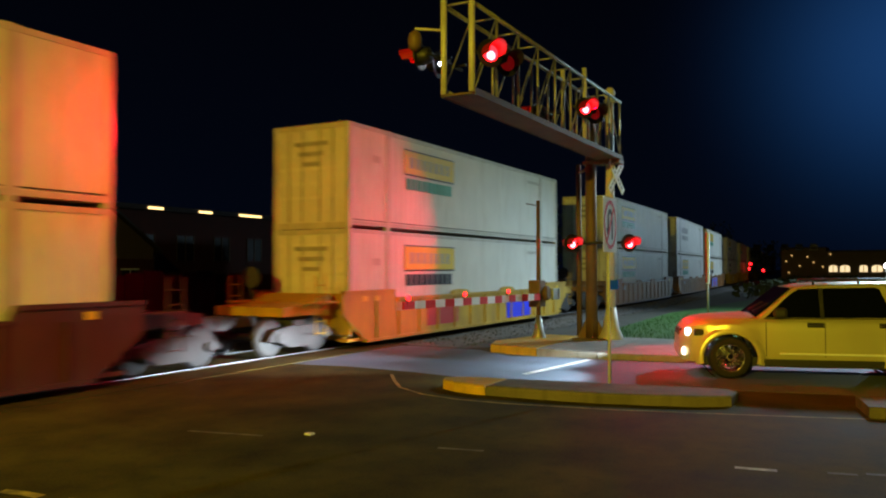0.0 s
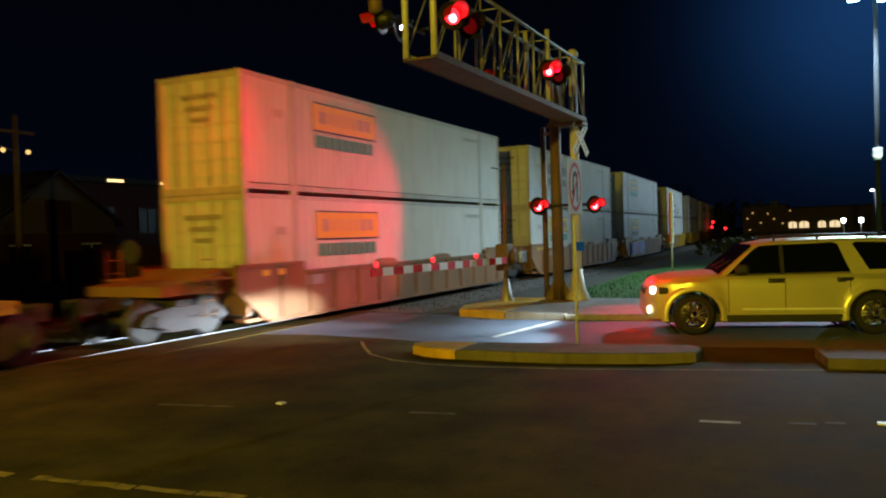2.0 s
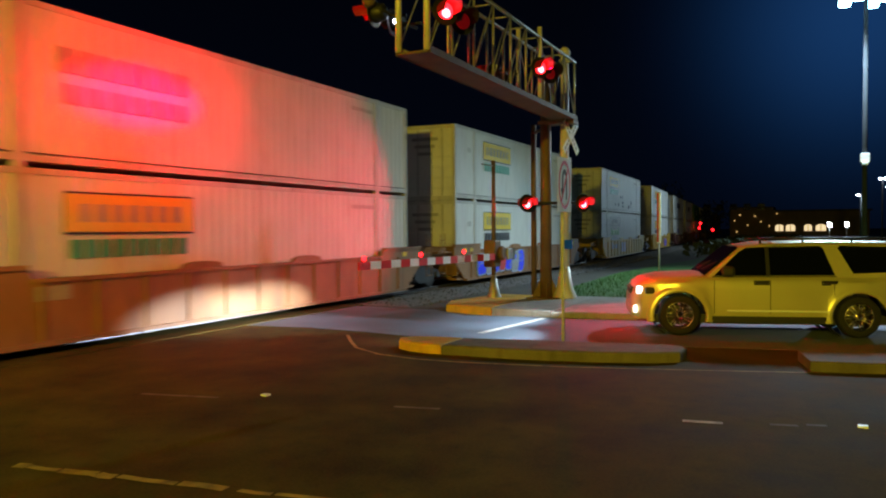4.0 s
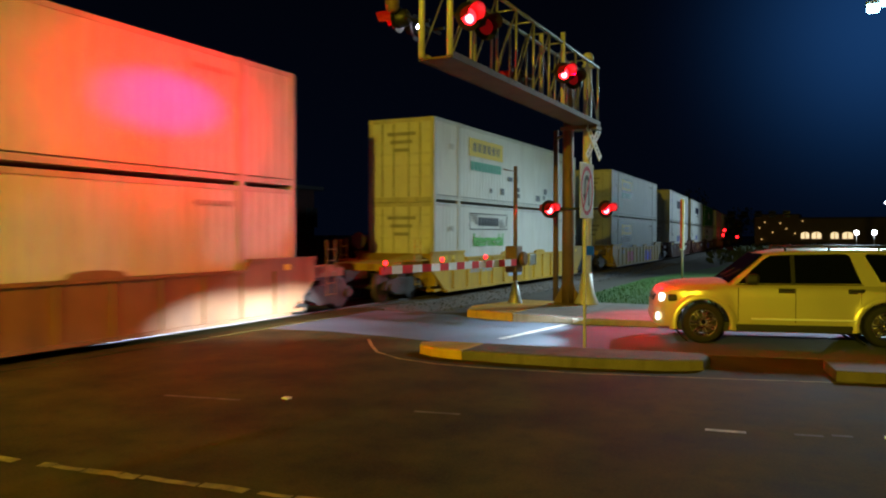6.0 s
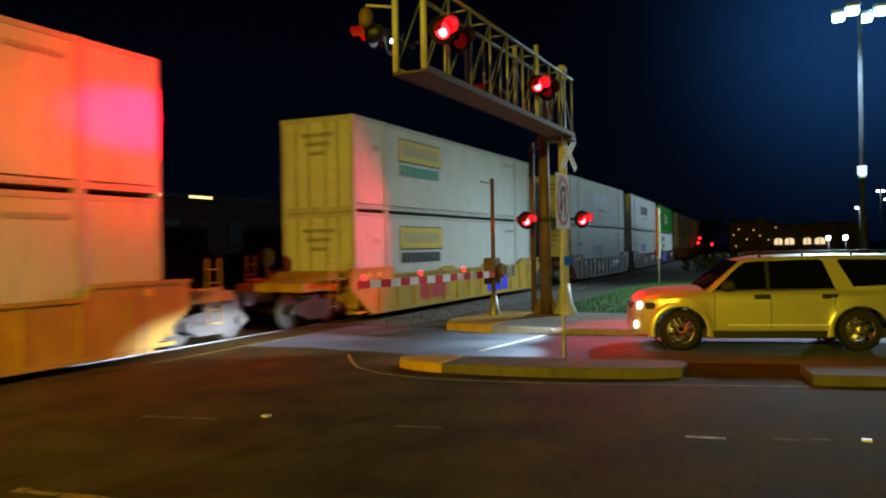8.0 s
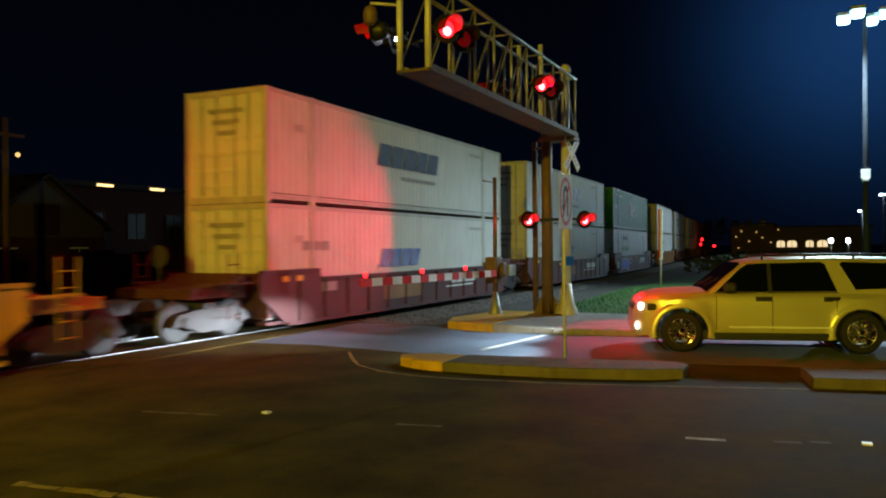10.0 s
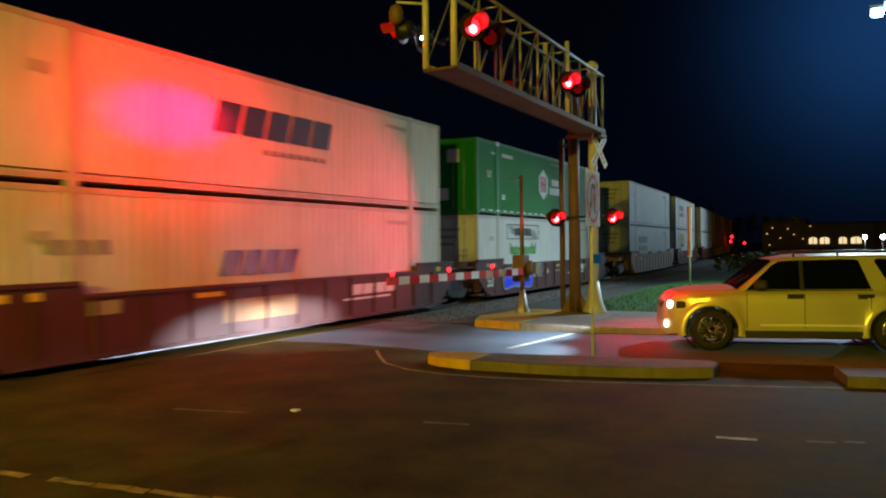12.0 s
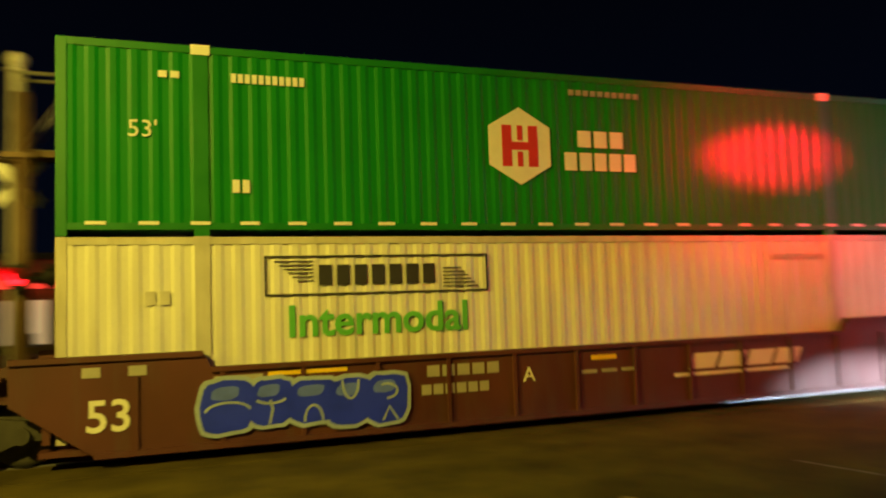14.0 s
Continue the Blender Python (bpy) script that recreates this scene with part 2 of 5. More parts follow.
DIM_WARM = glow("dim_window_glow", (1.0, 0.7, 0.35), 0.35)
DIM_AMBER = glow("dim_amber_glow", (1.0, 0.6, 0.2), 1.2)
WARM_GLOW = glow("warm_window_glow", (1.0, 0.76, 0.42), 1.0)
AMBER_GLOW = glow("sodium_lamp_glow", (1.0, 0.66, 0.25), 2.5)
STUCCO = mat("tan_stucco", (0.13, 0.10, 0.07), 0.85, vary=0.2, scale=1, bump=0.3)
BRICK_RED = mat("dark_red_siding", (0.07, 0.02, 0.015), 0.85, vary=0.3, scale=1.2, bump=0.3)
ROOF = mat("dark_roof", (0.05, 0.045, 0.045), 0.85, vary=0.3, scale=1.2, bump=0.4)
POLE_PAINT = mat("dull_bronze_pole_paint", (0.03, 0.032, 0.036), 0.9, spec=0.08, vary=0.25, scale=2, bump=0.1)
WOOD_POLE = mat("weathered_pole_wood", (0.16, 0.11, 0.07), 0.85, vary=0.35, scale=3, bump=0.5)
LEAF = mat("night_foliage", (0.035, 0.05, 0.022), 0.8, vary=0.5, scale=0.6, bump=0.0, spread=0.3)
BARK = mat("bark", (0.09, 0.065, 0.045), 0.9, vary=0.4, scale=4, bump=0.8)


# ---- mesh helpers ----
def box(bm, x0, x1, y0, y1, z0, z1, bevel=0.0):
    vs = [bm.verts.new((x, y, z)) for x in (x0, x1) for y in (y0, y1) for z in (z0, z1)]
    fs = [bm.faces.new([vs[i] for i in q]) for q in ((0, 1, 3, 2), (4, 6, 7, 5), (0, 4, 5, 1), (2, 3, 7, 6), (0, 2, 6, 4), (1, 5, 7, 3))]
    if bevel:
        bmesh.ops.bevel(bm, geom=list({e for f in fs for e in f.edges}), offset=bevel, segments=2, affect="EDGES", profile=0.5)
    return bm


def rod(bm, a, b, r0, r1=None, seg=10, caps=True):
    a, b = Vector(a), Vector(b)
    r1 = r0 if r1 is None else r1
    q = (b - a).to_track_quat("Z", "Y")
    rings = []
    for p, r in ((a, r0), (b, r1)):
        rings.append([bm.verts.new(p + q @ Vector((r * math.cos(k * math.tau / seg), r * math.sin(k * math.tau / seg), 0))) for k in range(seg)])
    for k in range(seg):
        f = bm.faces.new((rings[0][k], rings[0][(k + 1) % seg], rings[1][(k + 1) % seg], rings[1][k]))
        f.smooth = True
    if caps:
        bm.faces.new(rings[0][::-1])
        bm.faces.new(rings[1])
    return bm


def lathe(bm, profile, axis, origin=(0, 0, 0), seg=24, caps=True):
    """Turns (along, radius) pairs about an axis through origin."""
    q = Vector(axis).to_track_quat("Z", "Y")
    o, rings = Vector(origin), []
    for along, r in profile:
        rings.append([bm.verts.new(o + q @ Vector((r * math.cos(k * math.tau / seg), r * math.sin(k * math.tau / seg), along))) for k in range(seg)])
    for a, b in zip(rings, rings[1:]):
        for k in range(seg):
            f = bm.faces.new((a[k], a[(k + 1) % seg], b[(k + 1) % seg], b[k]))
            f.smooth = True
    if caps and profile[0][1] > 1e-4:
        bm.faces.new(rings[0][::-1])
    if caps and profile[-1][1] > 1e-4:
        bm.faces.new(rings[-1])
    return bm


def prism(bm, outline, y0, y1):
    """A plate with an outline in x, z between two y."""
    a = [bm.verts.new((x, y0, z)) for x, z in outline]
    b = [bm.verts.new((x, y1, z)) for x, z in outline]
    bm.faces.new(a)
    bm.faces.new(b[::-1])
    for k in range(len(a)):
        j = (k + 1) % len(a)
        bm.faces.new((a[j], a[k], b[k], b[j]))
    return bm


def slab(bm, outline, z0, z1):
    """A plate with an outline in x, y between two heights."""
    a = [bm.verts.new((x, y, z0)) for x, y in outline]
    b = [bm.verts.new((x, y, z1)) for x, y in outline]
    bm.faces.new(a[::-1])
    bm.faces.new(b)
    for k in range(len(a)):
        j = (k + 1) % len(a)
        bm.faces.new((a[k], a[j], b[j], b[k]))
    return bm


def mesh_of(name, bm):
    bmesh.ops.recalc_face_normals(bm, faces=bm.faces)
    me = bpy.data.meshes.new(name)
    bm.to_mesh(me)
    bm.free()
    return me


def part(name, bm, material, parent=None, label="", m=None):
    me = bm if isinstance(bm, bpy.types.Mesh) else mesh_of(name, bm)
    if not me.materials:
        me.materials.append(material)
    ob = new(name, me)
    ob.material_slots[0].link = "OBJECT"
    ob.material_slots[0].material = material
    ob.parent = parent
    if m is not None:
        ob.matrix_basis = m
    return tagged(ob, label)


def thing(name, label, category, m=None, group="", kind=""):
    ob = new(name)
    ob.empty_display_size = 0.2
    if m is not None:
        ob.matrix_basis = m
    return tagged(ob, label, category, group, kind)


def B():
    return bmesh.new()


def lettering(text, size, depth=0.004, bold=0.0):
    """A mesh of built-in letters, reading along +x and upright along +z, facing -y."""
    cu = bpy.data.curves.new("letters", "FONT")
    cu.body, cu.size, cu.extrude, cu.offset, cu.align_x, cu.align_y = text, size, depth, bold, "CENTER", "CENTER"
    cu.resolution_u = 3
    ob = bpy.data.objects.new("letters", cu)
    me = bpy.data.meshes.new_from_object(ob)
    me.transform(Matrix.Rotation(radians(90), 4, "X"))
    bpy.data.objects.remove(ob)
    bpy.data.curves.remove(cu)
    me.materials.clear()
    return me


# ---- ground, road and islands ----
TILT = radians(12)
ROAD = Vector((-math.sin(TILT), math.cos(TILT), 0))
SIDE = Vector((math.cos(TILT), math.sin(TILT), 0))


def road_xy(across, along, base=(12.3, 5.0)):
    """A place by its distance across the street and along it towards the track."""
    p = Vector((*base, 0)) + across * SIDE + along * ROAD
    return (p.x, p.y)


bm = B()
slab(bm, [(-1500, -1500), (1500, -1500), (1500, 1500), (-1500, 1500)], -0.6, -0.06)
tagged(part("ground", bm, DIRT), "dark bare soil and scrub beside the railway", "ground", kind="structure")
bm = B()
slab(bm, [road_xy(-22, -80), road_xy(6.0, -80), road_xy(6.0, 2.2), (18.9, 9.2), (18.4, 40), (17, 95), (-14, 95), (-14, 40), (-16, 12)], -0.3, 0.0)
tagged(part("road", bm, ASPHALT), "worn dark asphalt of a wide street", "road", kind="structure")
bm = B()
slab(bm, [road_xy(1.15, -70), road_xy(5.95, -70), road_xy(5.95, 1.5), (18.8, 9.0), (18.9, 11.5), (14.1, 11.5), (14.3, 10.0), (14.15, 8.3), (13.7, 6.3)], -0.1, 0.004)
tagged(part("lane_surface", bm, ASPHALT_PALE_LIT), "paler resurfaced asphalt on the far lanes at the crossing, headlight blue in its colour", "road", kind="structure")


def island_pose(x, y, turn):
    return pose(x, y, 0, 0, 0, turn)


# median in front: concrete body with a yellow painted nose
med = thing("median_island", "low concrete traffic median with a yellow painted nose", "traffic island", kind="structure")
for name, seg, material, label in (("kerb_body", [(12.88, 1.83), (12.6, 2.3), (12.37, 3.04), (12.2, 3.8), (12.12, 4.6), (12.105, 5.69), (13.08, 5.69), (13.22, 4.7), (13.5, 2.8), (13.62, 1.95), (13.4, 1.8)], KERB, ""),
                                   ("kerb_nose", [(12.105, 5.70), (12.12, 5.95), (12.22, 6.35), (12.42, 6.68), (12.68, 6.80), (12.90, 6.62), (13.02, 6.25), (13.08, 5.70)], YELLOW_KERB, "yellow painted rounded nose")):
    b = B()
    slab(b, seg, -0.05, 0.17)
    bmesh.ops.recalc_face_normals(b, faces=b.faces)
    bmesh.ops.bevel(b, geom=list({e for f in b.faces if f.normal.z > 0.9 for e in f.edges}), offset=0.04, segments=2, affect="EDGES", profile=0.5)
    part(name, b, material, med, label)
med2 = thing("median_island", "low concrete traffic median beyond a short break", "traffic island", island_pose(14.28, -5.2, 100.0), kind="structure")
for k in range(3):
    b = B()
    slab(b, [(k * 1.78, -0.5), (k * 1.78, 0.55), (k * 1.78 + 1.765, 0.55), (k * 1.78 + 1.765, -0.5)], -0.05, 0.16)
    bmesh.ops.bevel(b, geom=[e for f in b.faces if f.normal.z > 0.9 for e in f.edges], offset=0.035, segments=2, affect="EDGES", profile=0.5)
    part("kerb_stone", b, KERB, med2)
# raised pavement on the far side, where the masts stand
pav = thing("pavement", "raised concrete corner with a yellow painted kerb end", "pavement", kind="structure")
for name, seg, material, label in (("kerb_nose", [(18.95, 8.75), (18.55, 7.3), (22.6, 7.45), (22.6, 8.6), (20.0, 9.1)], YELLOW_KERB, "worn yellow painted kerb end"),
                                   ("paving_slab", [(18.54, 7.28), (18.15, 5.6), (22.75, 5.7), (22.62, 7.43)], CONCRETE, ""),
                                   ("paving_slab", [(18.14, 5.58), (18.45, 3.6), (22.65, 3.7), (22.75, 5.68)], CONCRETE, ""),
                                   ("paving_slab", [(18.46, 3.58), (19.1, 1.0), (22.6, 1.2), (22.65, 3.68)], CONCRETE, ""),
                                   ("paving_slab", [(19.11, 0.98), (20.4, -5.0), (23.2, -4.7), (22.6, 1.18)], CONCRETE, "")):
    b = B()
    slab(b, seg, -0.08, 0.15)
    bmesh.ops.recalc_face_normals(b, faces=b.faces)
    bmesh.ops.bevel(b, geom=[e for f in b.faces if f.normal.z > 0.9 for e in f.edges], offset=0.03, segments=2, affect="EDGES", profile=0.5)
    part(name, b, material, pav, label)

# road markings, 4 mm proud
marks = thing("road_markings", "worn painted lines on the asphalt", "road marking", kind="structure")


def stripe(name, pts, width, material, z=0.006):
    b = B()
    lows, highs = [], []
    for k, p in enumerate(pts):
        d = Vector(pts[min(k + 1, len(pts) - 1)]) - Vector(pts[max(k - 1, 0)])
        d = Vector((-d.y, d.x)).normalized() * width / 2
        lows.append(b.verts.new((p[0] - d.x, p[1] - d.y, z)))
        highs.append(b.verts.new((p[0] + d.x, p[1] + d.y, z)))
    for k in range(len(pts) - 1):
        b.faces.new((lows[k], lows[k + 1], highs[k + 1], highs[k]))
    return part(name, b, material, marks)


rng = random.Random(5)
y = 7.4
while y > -5.0:
    y1 = y - rng.uniform(0.12, 0.75)
    x0, x1 = 4.72 + (7.2 - y) * 0.125 + rng.uniform(-0.015, 0.015), 4.72 + (7.2 - y1) * 0.125 + rng.uniform(-0.015, 0.015)
    stripe("yellow_line", [(x0, y), ((x0 + x1) / 2 + rng.uniform(-0.02, 0.02), (y + y1) / 2), (x1, y1)], rng.uniform(0.07, 0.14), LINE_YELLOW)
    y = y1 - rng.choice((0.01, 0.02, 0.03, 0.12, 0.3))
stripe("edge_line", [(13.6, 8.5), (12.9, 8.0), (12.2, 7.45), (11.7, 6.7), (11.5, 5.9), (11.5, 5.1), (11.75, 3.4), (12.3, 1.3), (13.0, -1.1), (14.2, -6)], 0.07, LINE_YELLOW)
for x, y, half in ((7.3, 12.0, 0.11), (8.99, 1.04, 0.21), (9.95, -2.6, 0.36), (10.9, -6.2, 0.36)):
    stripe("lane_dash", [(x - 0.14 * half, y + half), (x + 0.14 * half, y - half)], 0.10, LINE_WHITE)
for x, y, half in ((8.34, 4.25, 0.28), (9.2, 0.22, 0.14), (9.33, -0.1, 0.1), (7.72, 7.4, 0.55)):
    stripe("lane_dash", [(x - 0.2 * half, y + half), (x + 0.2 * half, y - half)], 0.08, LINE_WORN)
stripe("stop_line", [(14.85, 6.1), (17.95, 5.7)], 0.16, LINE_WHITE, 0.010)
# reflective road studs
for x, y in ((8.19, 6.38), (9.45, -0.55)):
    b = B()
    slab(b, [(x - 0.05, y - 0.05), (x + 0.05, y - 0.05), (x + 0.04, y + 0.05), (x - 0.04, y + 0.05)], 0.0, 0.02)
    tagged(part("road_stud", b, SIGN_WHITE), "small white raised pavement marker", "road stud", "road studs")

# ---- track ----
BEND_FROM, BEND_LONG, BEND = 35.0, 45.0, 0.066
BEND_R = BEND_LONG / BEND
TRACK_Y = 13.42


def along(s):
    """The place on the track's middle line and its heading, by the distance along it."""
    if s < BEND_FROM:
        return s, TRACK_Y, 0.0
    if s < BEND_FROM + BEND_LONG:
        a = (s - BEND_FROM) / BEND_R
        return BEND_FROM + BEND_R * math.sin(a), TRACK_Y + BEND_R * (1 - math.cos(a)), a
    d = s - BEND_FROM - BEND_LONG
    return BEND_FROM + BEND_R * math.sin(BEND) + d * math.cos(BEND), TRACK_Y + BEND_R * (1 - math.cos(BEND)) + d * math.sin(BEND), BEND


def ribbon(bm, s0, s1, off0, off1, z0, z1, step=6.0):
    n = max(1, int((s1 - s0) / step))
    rings = []
    for k in range(n + 1):
        x, y, a = along(s0 + (s1 - s0) * k / n)
        rings.append([bm.verts.new((x - math.sin(a) * o, y + math.cos(a) * o, z)) for o, z in ((off0, z0), (off0, z1), (off1, z1), (off1, z0))])
    for p, q in zip(rings, rings[1:]):
        for i in range(4):
            bm.faces.new((p[i], q[i], q[(i + 1) % 4], p[(i + 1) % 4]))
    bm.faces.new(rings[0])
    bm.faces.new(rings[-1][::-1])
    return bm


track = thing("railway_track", "steel rails on a stone ballast bed", "railway track", kind="structure")
for s0, s1 in ((-160, -14.2), (19.6, 420)):
    part("ballast_bed", ribbon(B(), s0, s1, -3.2, 3.4, -0.3, -0.05), BALLAST, track)
for off in (-0.75, 0.75):
    part("rail", ribbon(B(), -160, 420, off - 0.036, off + 0.036, -0.1, 0.022), RAIL, track)
    part("rail_head", ribbon(B(), -160, 420, off - 0.034, off + 0.034, 0.0225, 0.036), RAIL_HEAD, track, "wheel-polished rail head")
bm = B()
for k in range(200):
    s = 20.0 + k * 0.56
    x, y, a = along(s)
    c, d = Vector((math.cos(a), math.sin(a), 0)) * 0.11, Vector((-math.sin(a), math.cos(a), 0)) * 1.3
    p = Vector((x, y, 0))
    slab(bm, [(q.x, q.y) for q in (p - c - d, p + c - d, p + c + d, p - c + d)], -0.2, -0.035)
tagged(part("ties", bm, TIE, track), kind="stuff")
for k in range(14):
    x0 = -13.6 + k * 2.35
    for y0, y1 in ((-1.9, -0.83), (-0.66, 0.66), (0.83, 1.9)):
        b = B()
        slab(b, [(x0, TRACK_Y + y0), (x0 + 2.33, TRACK_Y + y0), (x0 + 2.33, TRACK_Y + y1), (x0, TRACK_Y + y1)], -0.05, 0.012)
        part("crossing_panel", b, ASPHALT, track)

# stones and grass tufts beside the track
bm = B()
for k in range(1500):
    s, o = random.uniform(19.8, 62), random.uniform(-3.6, -1.3)
    x, y, a = along(s)
    p = Vector((x - math.sin(a) * o, y + math.cos(a) * o, -0.05))
    r = random.uniform(0.025, 0.06)
    vs = [bm.verts.new(p + Vector((math.cos(q) * r * random.uniform(0.7, 1.2), math.sin(q) * r * random.uniform(0.7, 1.2), random.uniform(-0.3, 0.5) * r))) for q in (0, 1.57, 3.14, 4.71)]
    top = bm.verts.new(p + Vector((0, 0, r)))
    for i in range(4):
        bm.faces.new((vs[i], vs[(i + 1) % 4], top))
tagged(part("ballast_stones", bm, BALLAST), "loose grey ballast stones beside the rails", "gravel", kind="stuff")
bm = B()
slab(bm, [(23.0, 7.6), (22.9, 3.0), (23.6, -6), (36, -10), (60, -6), (60, 6.5), (38, 8.2)], -0.2, 0.03)
tagged(part("verge", bm, GRASS), "dark green grass verge behind the pavement", "grass", kind="structure")
bm = B()
for k in range(9000):
    x, y = random.uniform(22.9, 38), random.uniform(-3, 8.0)
    if y > 7.6 - (x - 23) * -0.02:
        continue
    h, w, q = random.uniform(0.05, 0.13), 0.012, random.uniform(0, 6.28)
    dx, dy = math.cos(q) * w, math.sin(q) * w
    bm.faces.new((bm.verts.new((x - dx, y - dy, 0.02)), bm.verts.new((x + dx, y + dy, 0.02)), bm.verts.new((x + random.uniform(-0.04, 0.04), y + random.uniform(-0.04, 0.04), 0.03 + h))))
tagged(part("grass_blades", bm, GRASS), "short green grass blades on the verge", "grass", kind="stuff")


# ---- the train ----
LONG, WIDE, TALL, SEAT = 16.15, 2.59, 2.893, 0.36
HALF = LONG / 2


def corrugated(side, pitch=0.285, depth=0.017):
    """A corrugated container side wall between the corner posts, facing -y or +y."""
    b = B()
    x0, x1 = -HALF + 0.14, HALF - 0.14
    n = int((x1 - x0) / pitch)
    p = (x1 - x0) / n
    prof = []
    for k in range(n):
        x = x0 + k * p
        prof += [(x, 0), (x + p * 0.28, 0), (x + p * 0.48, depth), (x + p * 0.80, depth)]
    prof.append((x1, 0))
    y = -WIDE / 2 + 0.012
    low = [b.verts.new((x, side * (y + d), 0.19)) for x, d in prof]
    top = [b.verts.new((x, side * (y + d), TALL - 0.10)) for x, d in prof]
    for k in range(len(prof) - 1):
        b.faces.new((low[k], low[k + 1], top[k + 1], top[k]))
    return mesh_of("side_wall", b)


def container_meshes():
    made = {"near": corrugated(1), "far": corrugated(-1)}
    b = B()
    box(b, -HALF + 0.06, HALF - 0.06, -WIDE / 2 + 0.05, WIDE / 2 - 0.05, 0.1, 0.16)
    box(b, -HALF + 0.06, HALF - 0.06, -WIDE / 2 + 0.05, WIDE / 2 - 0.05, TALL - 0.09, TALL - 0.02)
    made["deck"] = mesh_of("roof_and_floor", b)
    b = B()
    for s in (-1, 1):
        box(b, -HALF, HALF, s * WIDE / 2 - 0.05, s * WIDE / 2, 0.10, 0.20) if s > 0 else box(b, -HALF, HALF, -WIDE / 2, -WIDE / 2 + 0.05, 0.10, 0.20)
        box(b, -HALF, HALF, min(s * WIDE / 2, s * (WIDE / 2 - 0.06)), max(s * WIDE / 2, s * (WIDE / 2 - 0.06)), TALL - 0.11, TALL)
        for x in (-HALF, HALF):
            y0, y1 = sorted((s * (WIDE / 2 + 0.004), s * (WIDE / 2 - 0.13)))
            xx = sorted((x * 1.0004, x - math.copysign(0.15, x)))
            box(b, xx[0], xx[1], y0, y1, 0.0, TALL + 0.004, 0.012)
        for x in (-6.1, 6.1):
            y0, y1 = sorted((s * (WIDE / 2 + 0.006), s * (WIDE / 2 - 0.09)))
            box(b, x - 0.11, x + 0.11, y0, y1, 0.0, TALL + 0.006)
            box(b, x - 0.12, x + 0.12, y0 - 0.004, y1 + 0.004, TALL - 0.12, TALL + 0.012)
    for x in (-HALF, HALF):
        xx = sorted((x, x - math.copysign(0.08, x)))
        box(b, xx[0], xx[1], -WIDE / 2 + 0.12, WIDE / 2 - 0.12, 0.0, 0.17)
        box(b, xx[0], xx[1], -WIDE / 2 + 0.12, WIDE / 2 - 0.12, TALL - 0.14, TALL - 0.003)
    made["frame"] = mesh_of("frame", b)
    b = B()
    box(b, -HALF + 0.05, -HALF + 0.09, -WIDE / 2 + 0.12, WIDE / 2 - 0.12, 0.15, TALL - 0.12)
    made["back"] = mesh_of("end_wall", box(B(), HALF - 0.09, HALF - 0.05, -WIDE / 2 + 0.12, WIDE / 2 - 0.12, 0.15, TALL - 0.12))
    made["end"] = mesh_of("end_wall", b)
    b = B()
    rod(b, (-HALF + 0.015, 0, 0.2), (-HALF + 0.015, 0, TALL - 0.16), 0.018, seg=6)
    made["rib"] = mesh_of("end_rib", box(B(), -HALF + 0.025, -HALF + 0.055, -WIDE / 2 + 0.2, WIDE / 2 - 0.2, 0, 0.09))
    made["bars"] = mesh_of("lock_bar", b)
    return made


BOX_MESH = container_meshes()
NEAR = -WIDE / 2 - 0.004


def plate(x0, x1, z0, z1, thick=0.008):
    return box(B(), x0, x1, NEAR - thick, NEAR, z0, z1)


def bars(parent, material, x0, x1, z0, z1, n, gap=0.3, lean=0.0, y=None, label=""):
    """Plain blocks that stand in for a word: n blocks from x0 to x1."""
    w = (x1 - x0) / n
    y = NEAR if y is None else y
    b = B()
    c = w * (1 - gap)
    prism(b, [(0, z0), (c, z0), (c + lean, z1), (lean, z1)], y - 0.008, y)
    me = mesh_of("marking_bar", b)
    for k in range(n):
        part("marking_bar", me, material, parent, label, pose(x0 + k * w, 0, 0))


